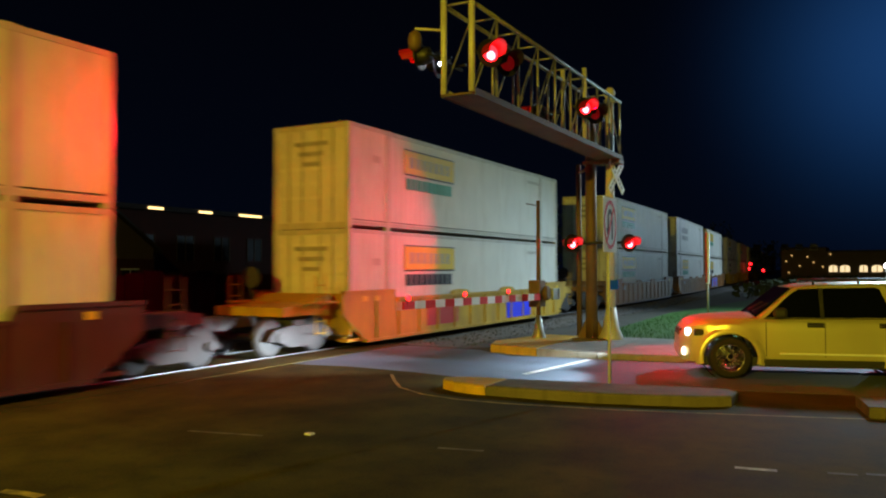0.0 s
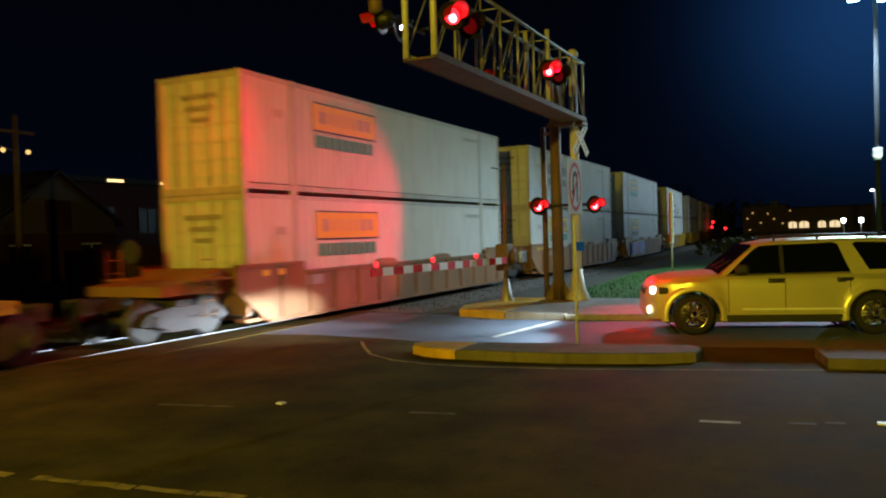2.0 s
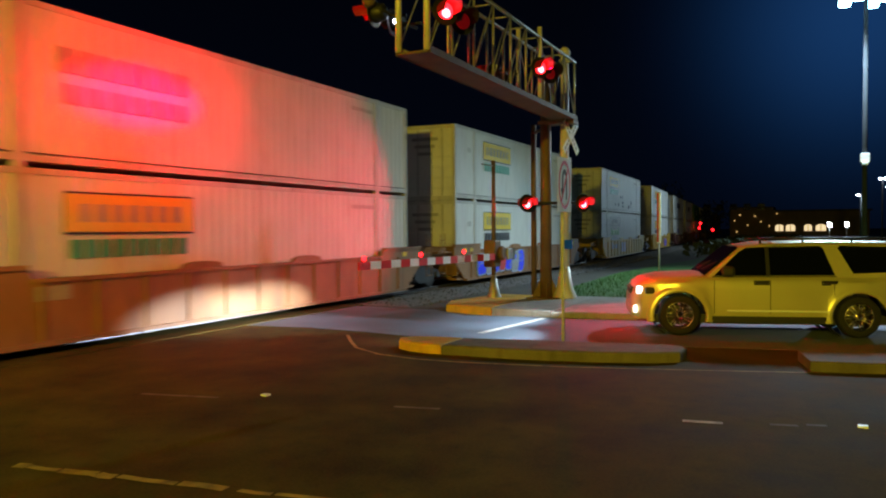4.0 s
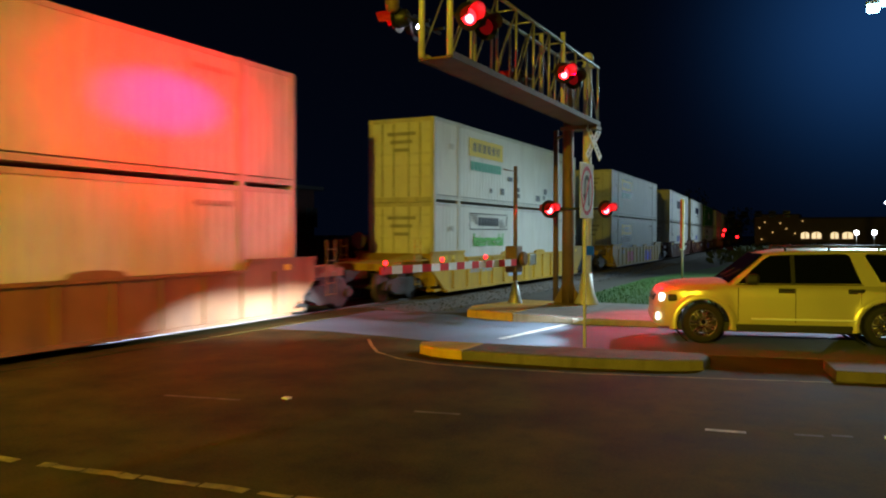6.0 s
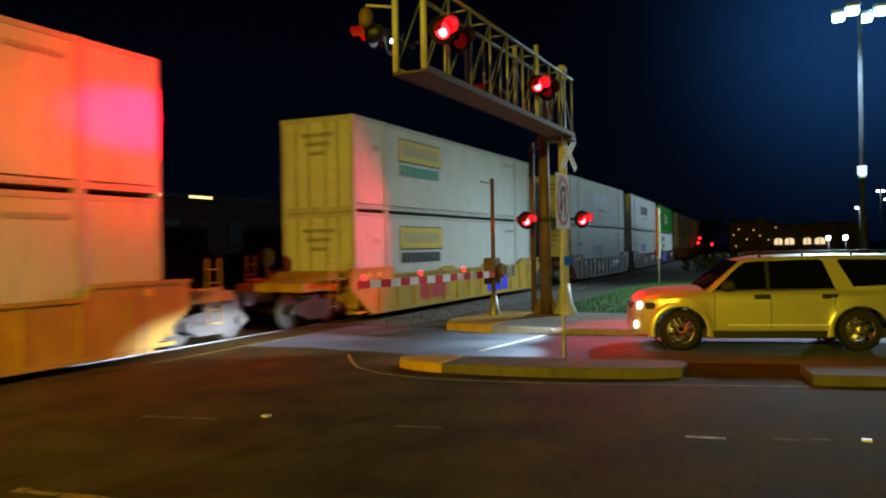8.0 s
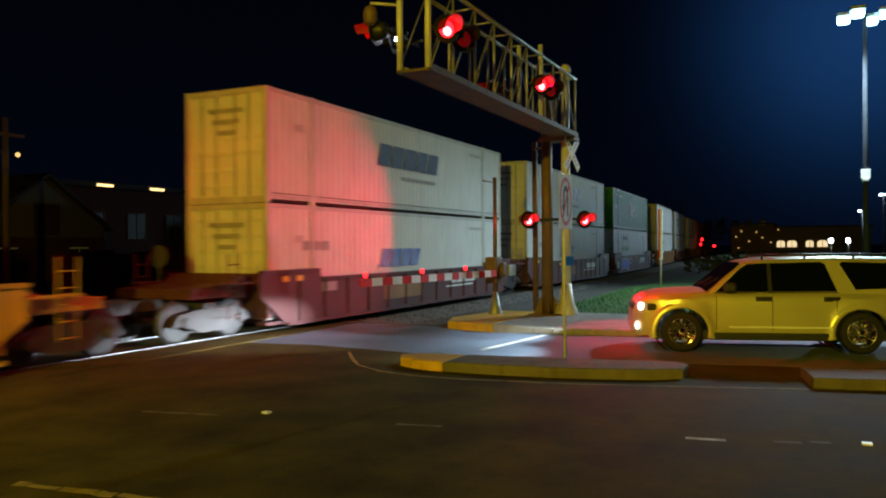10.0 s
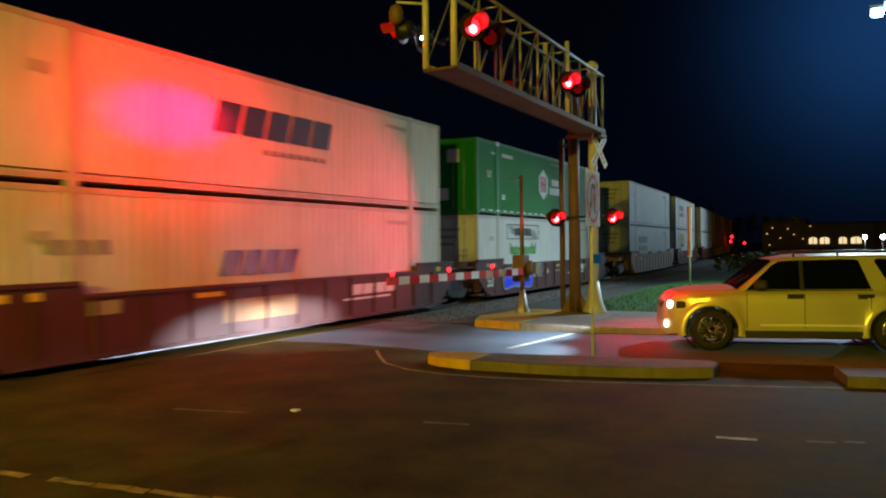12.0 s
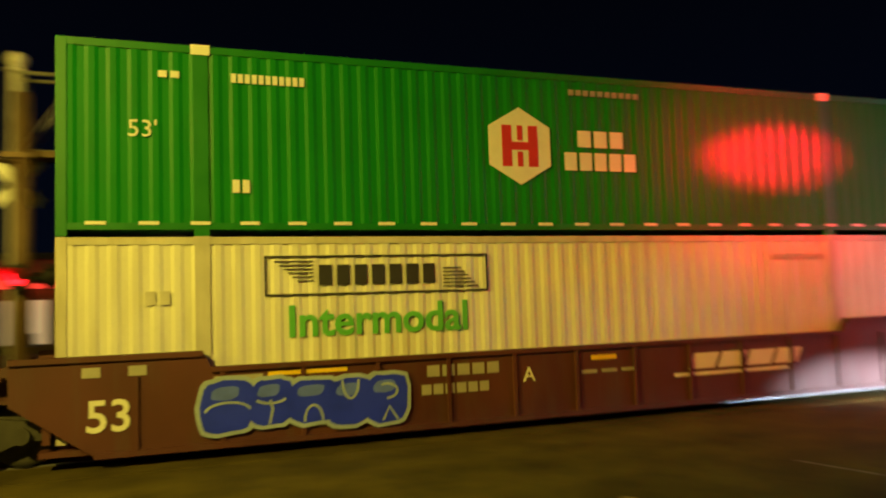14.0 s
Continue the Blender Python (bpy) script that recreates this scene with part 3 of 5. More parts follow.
def container(kind, label):
    c = thing("container", label, "freight container", group="containers on the train")
    skin = {"green": GREEN_BOX, "orange": ORANGE_BOX}.get(kind, WHITE_BOX)
    trim = {"green": GREEN_TRIM, "orange": ORANGE_BOX}.get(kind, BOX_TRIM)
    part("side_wall", BOX_MESH["near"], skin, c)
    part("side_wall", BOX_MESH["far"], skin, c)
    part("roof_and_floor", BOX_MESH["deck"], trim, c)
    part("frame", BOX_MESH["frame"], trim, c)
    part("end_wall", BOX_MESH["end"], skin, c)
    part("end_wall", BOX_MESH["back"], skin, c)
    for k in range(6):
        part("end_rib", BOX_MESH["rib"], skin, c, "", pose(0, 0, 0.42 + k * 0.40))
    for y in (-0.75, -0.3, 0.3, 0.75):
        part("lock_bar", BOX_MESH["bars"], GALV, c, "", pose(0, y, 0))
    if kind in ("yellowmark", "yellowlow"):
        part("logo_panel", plate(-5.2, -1.97, 1.78, 2.48), MARK_YELLOW, c, "yellow logo panel")
        for z in (1.735, 2.485):
            part("logo_border", plate(-5.2, -1.97, z, z + 0.035), MARK_BLACK, c)
        bars(c, MARK_GREY, -4.9, -2.2, 1.96, 2.30, 7)
        bars(c, MARK_TEAL if kind == "yellowmark" else MARK_BLACK, -5.1, -2.1, 1.30, 1.64, 9, 0.22)
    elif kind == "boxmark":
        for x0, x1, z0, z1 in ((-5.2, -1.5, 2.57, 2.6), (-5.2, -1.5, 1.98, 2.01), (-5.2, -5.17, 2.01, 2.57), (-1.53, -1.5, 2.01, 2.57)):
            part("logo_border", plate(x0, x1, z0, z1), MARK_BLACK, c)
        for k in range(6):
            part("logo_stripe", plate(-5.05 + 0.07 * k, -4.45, 2.50 - 0.06 * k, 2.52 - 0.06 * k), MARK_BLACK, c)
            part("logo_stripe", plate(-2.3, -1.98 + 0.06 * k, 2.36 - 0.06 * k, 2.38 - 0.06 * k), MARK_BLACK, c)
        bars(c, MARK_BLACK, -4.36, -2.36, 2.13, 2.45, 7, 0.3)
        part("lettering", lettering("Intermodal", 0.68, 0.004, 0.014), MARK_GREEN, c, "green lettering", pose(-3.37, NEAR - 0.004, 1.56))
    elif kind == "greymark":
        bars(c, MARK_GREY, -5.3, -2.0, 1.75, 2.2, 7, 0.2)
        bars(c, MARK_GREY, -5.2, -2.0, 1.2, 1.55, 6, 0.2)
    elif kind == "slantmark":
        bars(c, MARK_NAVY, -2.6, 1.75, 1.42, 2.12, 5, 0.14, 0.2, label="dark slanted block marking")
        bars(c, MARK_GREY, -1.0, 1.6, 1.05, 1.17, 8)
    elif kind == "bluelow":
        bars(c, FADED_BLUE, -2.5, 0.2, 1.15, 1.72, 4, 0.2, 0.25, label="faded blue block marking")
        bars(c, MARK_GREY, -6.6, -5.2, 1.7, 1.95, 3)
    elif kind == "patches":
        part("logo_panel", plate(-5.25, -1.97, 1.82, 2.5), MARK_YELLOW, c, "yellow logo panel")
        bars(c, MARK_BLACK, -4.9, -2.2, 2.0, 2.34, 6)
        bars(c, MARK_TEAL, -5.1, -2.1, 1.3, 1.64, 9, 0.22)
        for k, (x, z) in enumerate(((-3.3, 0.52), (-2.2, 0.5), (-1.4, 1.1), (-0.5, 1.1), (-0.4, 0.45), (2.0, 0.4), (3.0, 0.5), (3.1, 0.75), (-0.6, 0.7))):
            part("patch", plate(x, x + 0.22 + 0.16 * (k % 3), z, z + 0.18 + 0.08 * (k % 2)), MARK_BLACK, c, "dark scuff patch")
    if kind == "green":
        b = B()
        hexa = [(0.68 * math.sin(a), 0.68 * math.cos(a)) for a in [math.tau * k / 6 for k in range(6)]]
        prism(b, hexa, NEAR - 0.008, NEAR)
        logo = part("logo_panel", b, MARK_WHITE, c, "white hexagonal logo panel", pose(-0.8, 0, 1.56))
        for x0, x1, z0, z1 in ((-0.34, -0.16, -0.36, 0.36), (0.16, 0.34, -0.36, 0.36), (-0.16, 0.16, -0.07, 0.07), (-0.05, 0.05, 0.1, 0.36), (-0.05, 0.05, -0.36, -0.1)):
            part("logo_mark", box(B(), x0, x1, NEAR - 0.016, NEAR - 0.008, z0, z1), MARK_RED, logo)
        bars(c, MARK_WHITE, 0.35, 1.35, 1.58, 1.88, 3, 0.2)
        bars(c, MARK_WHITE, 0.07, 1.6, 1.16, 1.48, 5, 0.2)
        part("lettering", lettering("53'", 0.36), MARK_WHITE, c, "white lettering", pose(-6.92, NEAR - 0.004, 1.58))
        bars(c, MARK_WHITE, -5.65, -4.5, 2.36, 2.50, 11)
        bars(c, MARK_GREY, 0.2, 1.7, 2.52, 2.62, 10)
        bars(c, MARK_WHITE, -6.7, -6.35, 2.38, 2.48, 2)
        bars(c, MARK_WHITE, -5.65, -5.35, 0.66, 0.86, 2)
        for x in (-6.1, 6.1):
            part("corner_casting", plate(x - 0.14, x + 0.14, TALL - 0.14, TALL + 0.015, 0.02), MARK_WHITE, c)
        for k in range(22):
            part("reflector", plate(-7.7 + k * 0.72, -7.42 + k * 0.72, 0.17, 0.22, 0.012), MARK_WHITE, c)
        for y, z, w, h in ((-0.55, 2.25, 0.5, 0.5), (-0.1, 0.8, 0.4, 0.45)):
            part("end_mark", box(B(), -HALF - 0.004, -HALF + 0.03, y, y + w, z - h / 2, z + h / 2), MARK_WHITE, c)
    else:
        # small data panels and faint stencils
        bars(c, MARK_FAINT, 4.6, 5.9, 2.42, 2.53, 8)
        bars(c, MARK_FAINT, -6.9, -6.5, 1.9, 2.1, 2)
        for x0, x1 in ((-HALF + 0.17, -6.24), (-5.97, 5.97), (6.24, HALF - 0.17)):
            part("seam", plate(x0, x1, 0.235, 0.255, 0.005), DARK_GAP, c)
        for k in range(3):
            b = B()
            w = 0.55 - 0.12 * k
            box(b, -HALF + 0.012, -HALF + 0.05, -w, w, 2.3 - 0.28 * k, 2.42 - 0.28 * k)
            part("end_mark", b, MARK_GREY, c)
    return c


def well_side():
    """The side of the well: deep girder with raised ends and a sloped lower corner."""
    e = HALF + 0.55
    out = [(-e, 0.95), (-e + 1.05, 0.2), (e - 1.05, 0.2), (e, 0.95), (e, 1.58), (e - 2.5, 1.58), (e - 2.62, 1.34), (-e + 2.62, 1.34), (-e + 2.5, 1.58), (-e, 1.58)]
    b = B()
    prism(b, out, -1.50, -1.42)
    box(b, -e + 1.05, e - 1.05, -1.56, -1.42, 0.17, 0.25)
    box(b, -e + 2.62, e - 2.62, -1.56, -1.42, 1.27, 1.34)
    box(b, -e, -e + 2.5, -1.55, -1.42, 1.50, 1.58)
    box(b, e - 2.5, e, -1.55, -1.42, 1.50, 1.58)
    for k in range(13):
        x = -e + 1.6 + k * (2 * e - 3.2) / 12
        box(b, x - 0.03, x + 0.03, -1.545, -1.49, 0.25, 1.27)
    return mesh_of("well_side", b)


def truck_frame():
    b = B()
    for s in (-1, 1):
        y0, y1 = sorted((s * 0.95, s * 1.10))
        prism(b, [(-1.25, 0.42), (-1.05, 0.66), (-0.5, 0.74), (0.5, 0.74), (1.05, 0.66), (1.25, 0.42), (0.8, 0.36), (0.45, 0.22), (-0.45, 0.22), (-0.8, 0.36)], y0, y1)
        for x in (-0.2, 0.0, 0.2):
            rod(b, (x, s * 1.02, 0.30), (x, s * 1.02, 0.62), 0.08, seg=8)
        for x in (-0.89, 0.89):
            rod(b, (x, s * 0.9, 0.48), (x, s * 1.2, 0.48), 0.12, seg=10)
    box(b, -0.22, 0.22, -1.0, 1.0, 0.5, 0.86)
    return mesh_of("truck_frame", b)


def wheelset():
    b = B()
    rod(b, (0, -0.8, 0), (0, 0.8, 0), 0.09, seg=10)
    for s in (-1, 1):
        lathe(b, [(-0.07, 0.2), (-0.07, 0.38), (-0.07, 0.46), (0.03, 0.455), (0.05, 0.49), (0.07, 0.49), (0.07, 0.40), (0.02, 0.34), (0.02, 0.2), (0.07, 0.16), (0.07, 0.02)], (0, -s, 0), (0, s * 0.76, 0), 24)
    return mesh_of("wheelset", b)


def well_meshes():
    made = {"side": well_side(), "truck": truck_frame(), "wheels": wheelset()}
    me = made["side"].copy()
    me.transform(Matrix.Rotation(math.pi, 4, "Z"))
    made["side2"] = me
    b = B()
    box(b, -HALF - 0.2, HALF + 0.2, -1.42, -1.1, 0.22, 0.30)
    box(b, -HALF - 0.2, HALF + 0.2, 1.1, 1.42, 0.22, 0.30)
    for k in range(7):
        x = -HALF + 0.3 + k * (LONG - 0.6) / 6
        box(b, x - 0.15, x + 0.15, -1.1, 1.1, 0.22, 0.34)
    made["floor"] = mesh_of("well_floor", b)
    b = B()
    prism(b, [(-0.75, 1.342)] + [(-0.62 * math.cos(math.pi * k / 8), 1.36 + 0.13 * math.sin(math.pi * k / 8) ** 0.6) for k in range(9)] + [(0.75, 1.342)], -1.53, -1.45)
    made["hump"] = mesh_of("guide_hump", b)
    b = B()
    e = HALF + 0.55
    prism(b, [(e, 0.95), (e + 0.9, 1.0), (e + 1.9, 1.0), (e + 1.9, 1.22), (e + 0.6, 1.3), (e, 1.5)], -1.1, 1.1)
    box(b, e - 0.5, e - 0.4, -1.42, 1.42, 0.4, 1.5)
    box(b, e + 0.1, e + 1.2, -1.4, -1.1, 1.28, 1.33)
    box(b, e + 0.1, e + 1.2, 1.1, 1.4, 1.28, 1.33)
    for s in (-1, 1):
        for z in (0.55, 0.85, 1.15, 1.45, 1.75):
            rod(b, (e + 0.65, s * 1.42, z), (e + 1.05, s * 1.42, z), 0.014, seg=5)
        for x in (0.65, 1.05):
            rod(b, (e + x, s * 1.42, 0.5), (e + x, s * 1.42, 2.0), 0.016, seg=5)
    made["platform"] = mesh_of("end_platform", b)
    me = made["platform"].copy()
    me.transform(Matrix.Rotation(math.pi, 4, "Z"))
    made["platform2"] = me
    b = B()
    box(b, HALF + 2.3, HALF + 3.72, -0.12, 0.12, 0.75, 1.0)
    box(b, HALF + 3.35, HALF + 3.72, -0.2, 0.2, 0.72, 1.05)
    made["coupler"] = mesh_of("coupler", b)
    me = made["coupler"].copy()
    me.transform(Matrix.Rotation(math.pi, 4, "Z"))
    made["coupler2"] = me
    b = B()
    lathe(b, [(0, 0.27), (0.02, 0.28), (0.04, 0.27)], (-1, 0, 0), (-HALF - 1.5, 0.75, 1.95), 16)
    rod(b, (-HALF - 1.5, 0.75, 1.3), (-HALF - 1.5, 0.75, 2.0), 0.03, seg=6)
    made["brake"] = mesh_of("brake_wheel", b)
    return made


WELL = well_meshes()
WNEAR = -1.555


def wplate(x0, x1, z0, z1, y=WNEAR, thick=0.01):
    return box(B(), x0, x1, y - thick, y, z0, z1)


def stroke(pts, width, y0, y1):
    """One continuous painted stroke along points in x, z."""
    b = B()
    rings = []
    for k, p in enumerate(pts):
        d = Vector(pts[min(k + 1, len(pts) - 1)]) - Vector(pts[max(k - 1, 0)])
        d = Vector((-d.y, d.x)).normalized() * width / 2
        rings.append([b.verts.new((p[0] + q * d.x, y, p[1] + q * d.y)) for q, y in ((-1, y1), (-1, y0), (1, y0), (1, y1))])
    for p, q in zip(rings, rings[1:]):
        for i in range(3):
            b.faces.new((p[i], q[i], q[i + 1], p[i + 1]))
    b.faces.new(rings[0])
    b.faces.new(rings[-1][::-1])
    return b


def turn_of(a0, a1, cx, cz, rx, rz, n=12):
    return [(cx + rx * math.cos(radians(a0 + (a1 - a0) * k / n)), cz + rz * math.sin(radians(a0 + (a1 - a0) * k / n))) for k in range(n + 1)]


def bubble(cx, cz, rx, rz, y, rng):
    """One filled rounded throw-up shape."""
    pts = []
    for i in range(22):
        q = math.tau * i / 22
        c, d = math.cos(q), math.sin(q)
        pts.append((cx + rx * math.copysign(abs(c) ** 0.65, c) * rng.uniform(0.95, 1.05) + 0.04 * d, cz + rz * math.copysign(abs(d) ** 0.65, d) * rng.uniform(0.95, 1.05)))
    return prism(B(), pts, y, WNEAR + 0.05)


def spray(parent, x0, x1, z0, z1, n, fills, line):
    """Fat bubble shapes side by side: a pale edge, a coloured body, pale inner lines and a lighter sprayed patch."""
    w, h = (x1 - x0) / n, z1 - z0
    rng = random.Random(n)
    spots = [(x0 + (k + 0.5) * w + rng.uniform(-0.04, 0.04), (z0 + z1) / 2 + h * rng.uniform(-0.06, 0.08), w * rng.uniform(0.52, 0.66), h * rng.uniform(0.44, 0.54)) for k in range(n)]
    for k, (cx, cz, rx, rz) in enumerate(spots):
        part("graffiti_outline", bubble(cx, cz, rx + 0.06, rz + 0.06, WNEAR - 0.006 - 0.001 * (k % 2), random.Random(k)), line, parent, "pale graffiti outline")
    for k, (cx, cz, rx, rz) in enumerate(spots):
        y = WNEAR - 0.012 - 0.002 * (k % 2)
        part("graffiti_letter", bubble(cx, cz, rx, rz, y, random.Random(k)), fills[k % len(fills)], parent, "solid bubble graffiti shape")
        part("graffiti_highlight", bubble(cx - 0.06 * w, cz + rz * 0.50, rx * 0.5, rz * 0.26, y - 0.003, random.Random(k + 40)), PAINT_SKY, parent, "lighter blue sprayed patch")
        lines = ([turn_of(170, 15, cx, cz - rz * 0.25, rx * 0.85, rz * 0.40)],
                 [[(cx - rx * 0.1, cz - rz * 0.95), (cx + 0.02, cz - rz * 0.3), (cx - rx * 0.05, cz + rz * 0.1)], turn_of(200, 340, cx, cz + rz * 0.2, rx * 0.7, rz * 0.25)],
                 [turn_of(180, 0, cx, cz - rz * 0.95, rx * 0.35, rz * 0.75)],
                 [turn_of(180, 360, cx, cz + rz * 0.9, rx * 0.35, rz * 0.8)],
                 [turn_of(120, -90, cx, cz + rz * 0.3, rx * 0.5, rz * 0.3), [(cx - rx * 0.2, cz - rz * 0.9), (cx + rx * 0.1, cz - rz * 0.35), (cx + rx * 0.5, cz - rz * 0.9)]])[k % 5]
        for pts in lines:
            part("graffiti_line", stroke(pts, 0.035, y - 0.006, WNEAR + 0.05), line, parent)


def well_car(paint, front, rear, marks_of, label):
    """One unit of a well car. front, rear: 'end' has its own truck and coupler, 'joint' shares a truck with the unit before or behind it."""
    c = thing("well_car", label, "rail wagon", group="well cars of the train")
    part("well_side", WELL["side"], paint, c)
    part("well_side", WELL["side2"], paint, c)
    part("well_floor", WELL["floor"], paint, c)
    if paint is not CAR_MAROON:
        for x in (-1.9, 2.0):
            part("guide_hump", WELL["hump"], paint, c, "", pose(x, 0, 0))
    part("end_platform", WELL["platform"], paint, c)
    part("end_platform", WELL["platform2"], paint, c)
    if front == "end":
        part("coupler", WELL["coupler2"], WHEEL_STEEL, c)
        part("brake_wheel", WELL["brake"], WHEEL_STEEL, c)
    if rear == "end":
        part("coupler", WELL["coupler"], WHEEL_STEEL, c)
    spots = ([-HALF - 1.72] if front == "end" else []) + [HALF + 1.72]
    for x in spots:
        t = part("truck", WELL["truck"], WHEEL_STEEL, c, "", pose(x, 0, 0.03))
        for dx in (-0.89, 0.89):
            part("wheelset", WELL["wheels"], WHEEL_STEEL, t, "", pose(dx, 0, 0.47))
    skin_y = WNEAR + 0.053
    if marks_of == "53":
        part("lettering", lettering("53", 0.62, 0.012, 0.008), MARK_WHITE, c, "white lettering", pose(-7.38, skin_y, 0.72))
        spray(c, -6.1, -3.05, 0.38, 1.08, 5, (PAINT_BLUE,), PAINT_PALE)
        bars(c, MARK_GREY, -2.7, -1.4, 0.98, 1.16, 5, 0.2, 0.0, skin_y)
        bars(c, MARK_GREY, -2.8, -1.6, 0.70, 0.86, 6, 0.2, 0.0, skin_y)
        part("lettering", lettering("A", 0.34, 0.012), MARK_WHITE, c, "white lettering", pose(-0.9, skin_y, 0.9))
        for x in (0.1, 0.5, 0.9):
            part("data_plate", wplate(x, x + 0.3, 0.86, 0.92, skin_y), MARK_GREY, c)
        part("reflector", wplate(0.3, 0.8, 1.08, 1.16, skin_y), MARK_YELLOW, c)
        part("reflector", wplate(-5.2, -4.0, 1.16, 1.22, skin_y), MARK_YELLOW, c)
        bars(c, MARK_WHITE, 2.3, 4.9, 0.80, 1.08, 4, 0.12, 0.14, skin_y, "white slanted block marking")
        part("underline", wplate(2.0, 4.6, 0.68, 0.74, skin_y), MARK_WHITE, c)
    elif marks_of == "bar":
        bars(c, MARK_WHITE, 2.3, 4.7, 0.80, 1.08, 4, 0.12, 0.14, skin_y, "white slanted block marking")
        part("underline", wplate(2.0, 4.4, 0.66, 0.72, skin_y), MARK_WHITE, c)
        part("panel_patch", wplate(-2.6, 0.0, 0.5, 1.0, skin_y), CAR_BROWN, c, "brownish overpainted patch")
        part("reflector", wplate(-3.4, -2.6, 1.1, 1.2, skin_y), MARK_YELLOW, c)
    elif marks_of == "blue":
        part("panel_patch", wplate(1.95, 4.3, 0.3, 1.05, skin_y), PAINT_BLUE, c, "blue painted panel")
        part("panel_patch", wplate(-4.2, -2.1, 0.4, 1.05, skin_y), MARK_RED, c, "red painted panel")
        part("reflector", wplate(2.9, 3.7, 0.92, 1.02, skin_y - 0.012), MARK_YELLOW, c)
    elif marks_of == "spray":
        spray(c, -6.4, -1.0, 0.32, 1.2, 7, (PAINT_BLUE, MARK_GREY, PAINT_BLUE, MARK_RED), PAINT_PALE)
    elif marks_of == "pale":
        part("panel_patch", wplate(-1.86, -0.3, 0.45, 1.15, skin_y), PAINT_PALE, c, "pale blue sprayed panel")
        bars(c, MARK_GREY, -5.6, -3.4, 0.75, 1.05, 6, 0.2, 0.08, skin_y)
    for x in (-HALF + 0.35, -HALF + 0.95, HALF - 0.7):
        part("data_plate", wplate(x, x + 0.24, 1.28, 1.42, skin_y), MARK_YELLOW if marks_of != "53" else MARK_GREY, c)
    part("data_plate", wplate(-HALF + 2.1, -HALF + 2.8, 0.95, 1.2, skin_y), MARK_GREY, c)
    return c


TRAIN = []
SERIES = [  # front of the stack at the start, car paint, joint before, joint behind, car marks, lower box, upper box
    (-30.3, CAR_MAROON, "end", "end", "bar", "plain", "plain"),
    (-6.4, CAR_MAROON, "end", "end", "pale", "plain", "plain"),
    (17.25, CAR_YELLOW, "end", "end", "blue", "yellowlow", "yellowmark"),
    (41.5, CAR_BROWN, "end", "joint", "", "yellowmark", "yellowmark"),
    (61.3, CAR_BROWN, "joint", "joint", "", "yellowmark", "greymark"),
    (81.4, CAR_BROWN, "joint", "end", "spray", "yellowlow", "yellowmark"),
    (105.2, CAR_YELLOW, "end", "end", "pale", "boxmark", "patches"),
    (129.0, CAR_YELLOW, "end", "end", "blue", "yellowlow", "yellowmark"),
    (152.4, CAR_MAROON, "end", "joint", "bar", "bluelow", "slantmark"),
    (171.9, CAR_MAROON, "joint", "joint", "bar", "bluelow", "slantmark"),
    (191.1, CAR_MAROON, "joint", "end", "53", "boxmark", "green"),
    (215.1, CAR_BROWN, "end", "joint", "", "greymark", "plain"),
    (234.9, CAR_MAROON, "joint", "end", "", "yellowmark", "greymark"),
    (258.5, CAR_MAROON, "end", "joint", "", "plain", "plain"),
    (278.2, CAR_BROWN, "joint", "joint", "", "orange", "orange"),
    (297.9, CAR_BROWN, "joint", "end", "", "orange", "orange"),
    (321.6, CAR_BROWN, "end", "end", "", "plain", "orange"),
]
LABELS = {"plain": "dirty white corrugated container", "yellowmark": "white container, yellow panel and teal bars,",
          "yellowlow": "white container, yellow panel and black bars,", "boxmark": "white container, boxed emblem and green lettering,",
          "greymark": "white container with grey block marking", "slantmark": "white container with dark slanted blocks",
          "bluelow": "white container with faded blue blocks", "patches": "scuffed white container with dark patches",
          "green": "glossy green container with white hexagonal emblem", "orange": "rusty orange corrugated container"}
PAINTS = {CAR_YELLOW: "yellow", CAR_MAROON: "maroon", CAR_BROWN: "brown"}
for u, paint, front, rear, marks_of, low, high in SERIES:
    car = well_car(paint, front, rear, marks_of, f"grimy {PAINTS[paint]} steel well car rolling on the track")
    TRAIN += [(car, u + HALF, 0.0), (container(low, LABELS[low] + " in a well"), u + HALF, SEAT), (container(high, LABELS[high] + " on top"), u + HALF, SEAT + TALL + 0.012)]


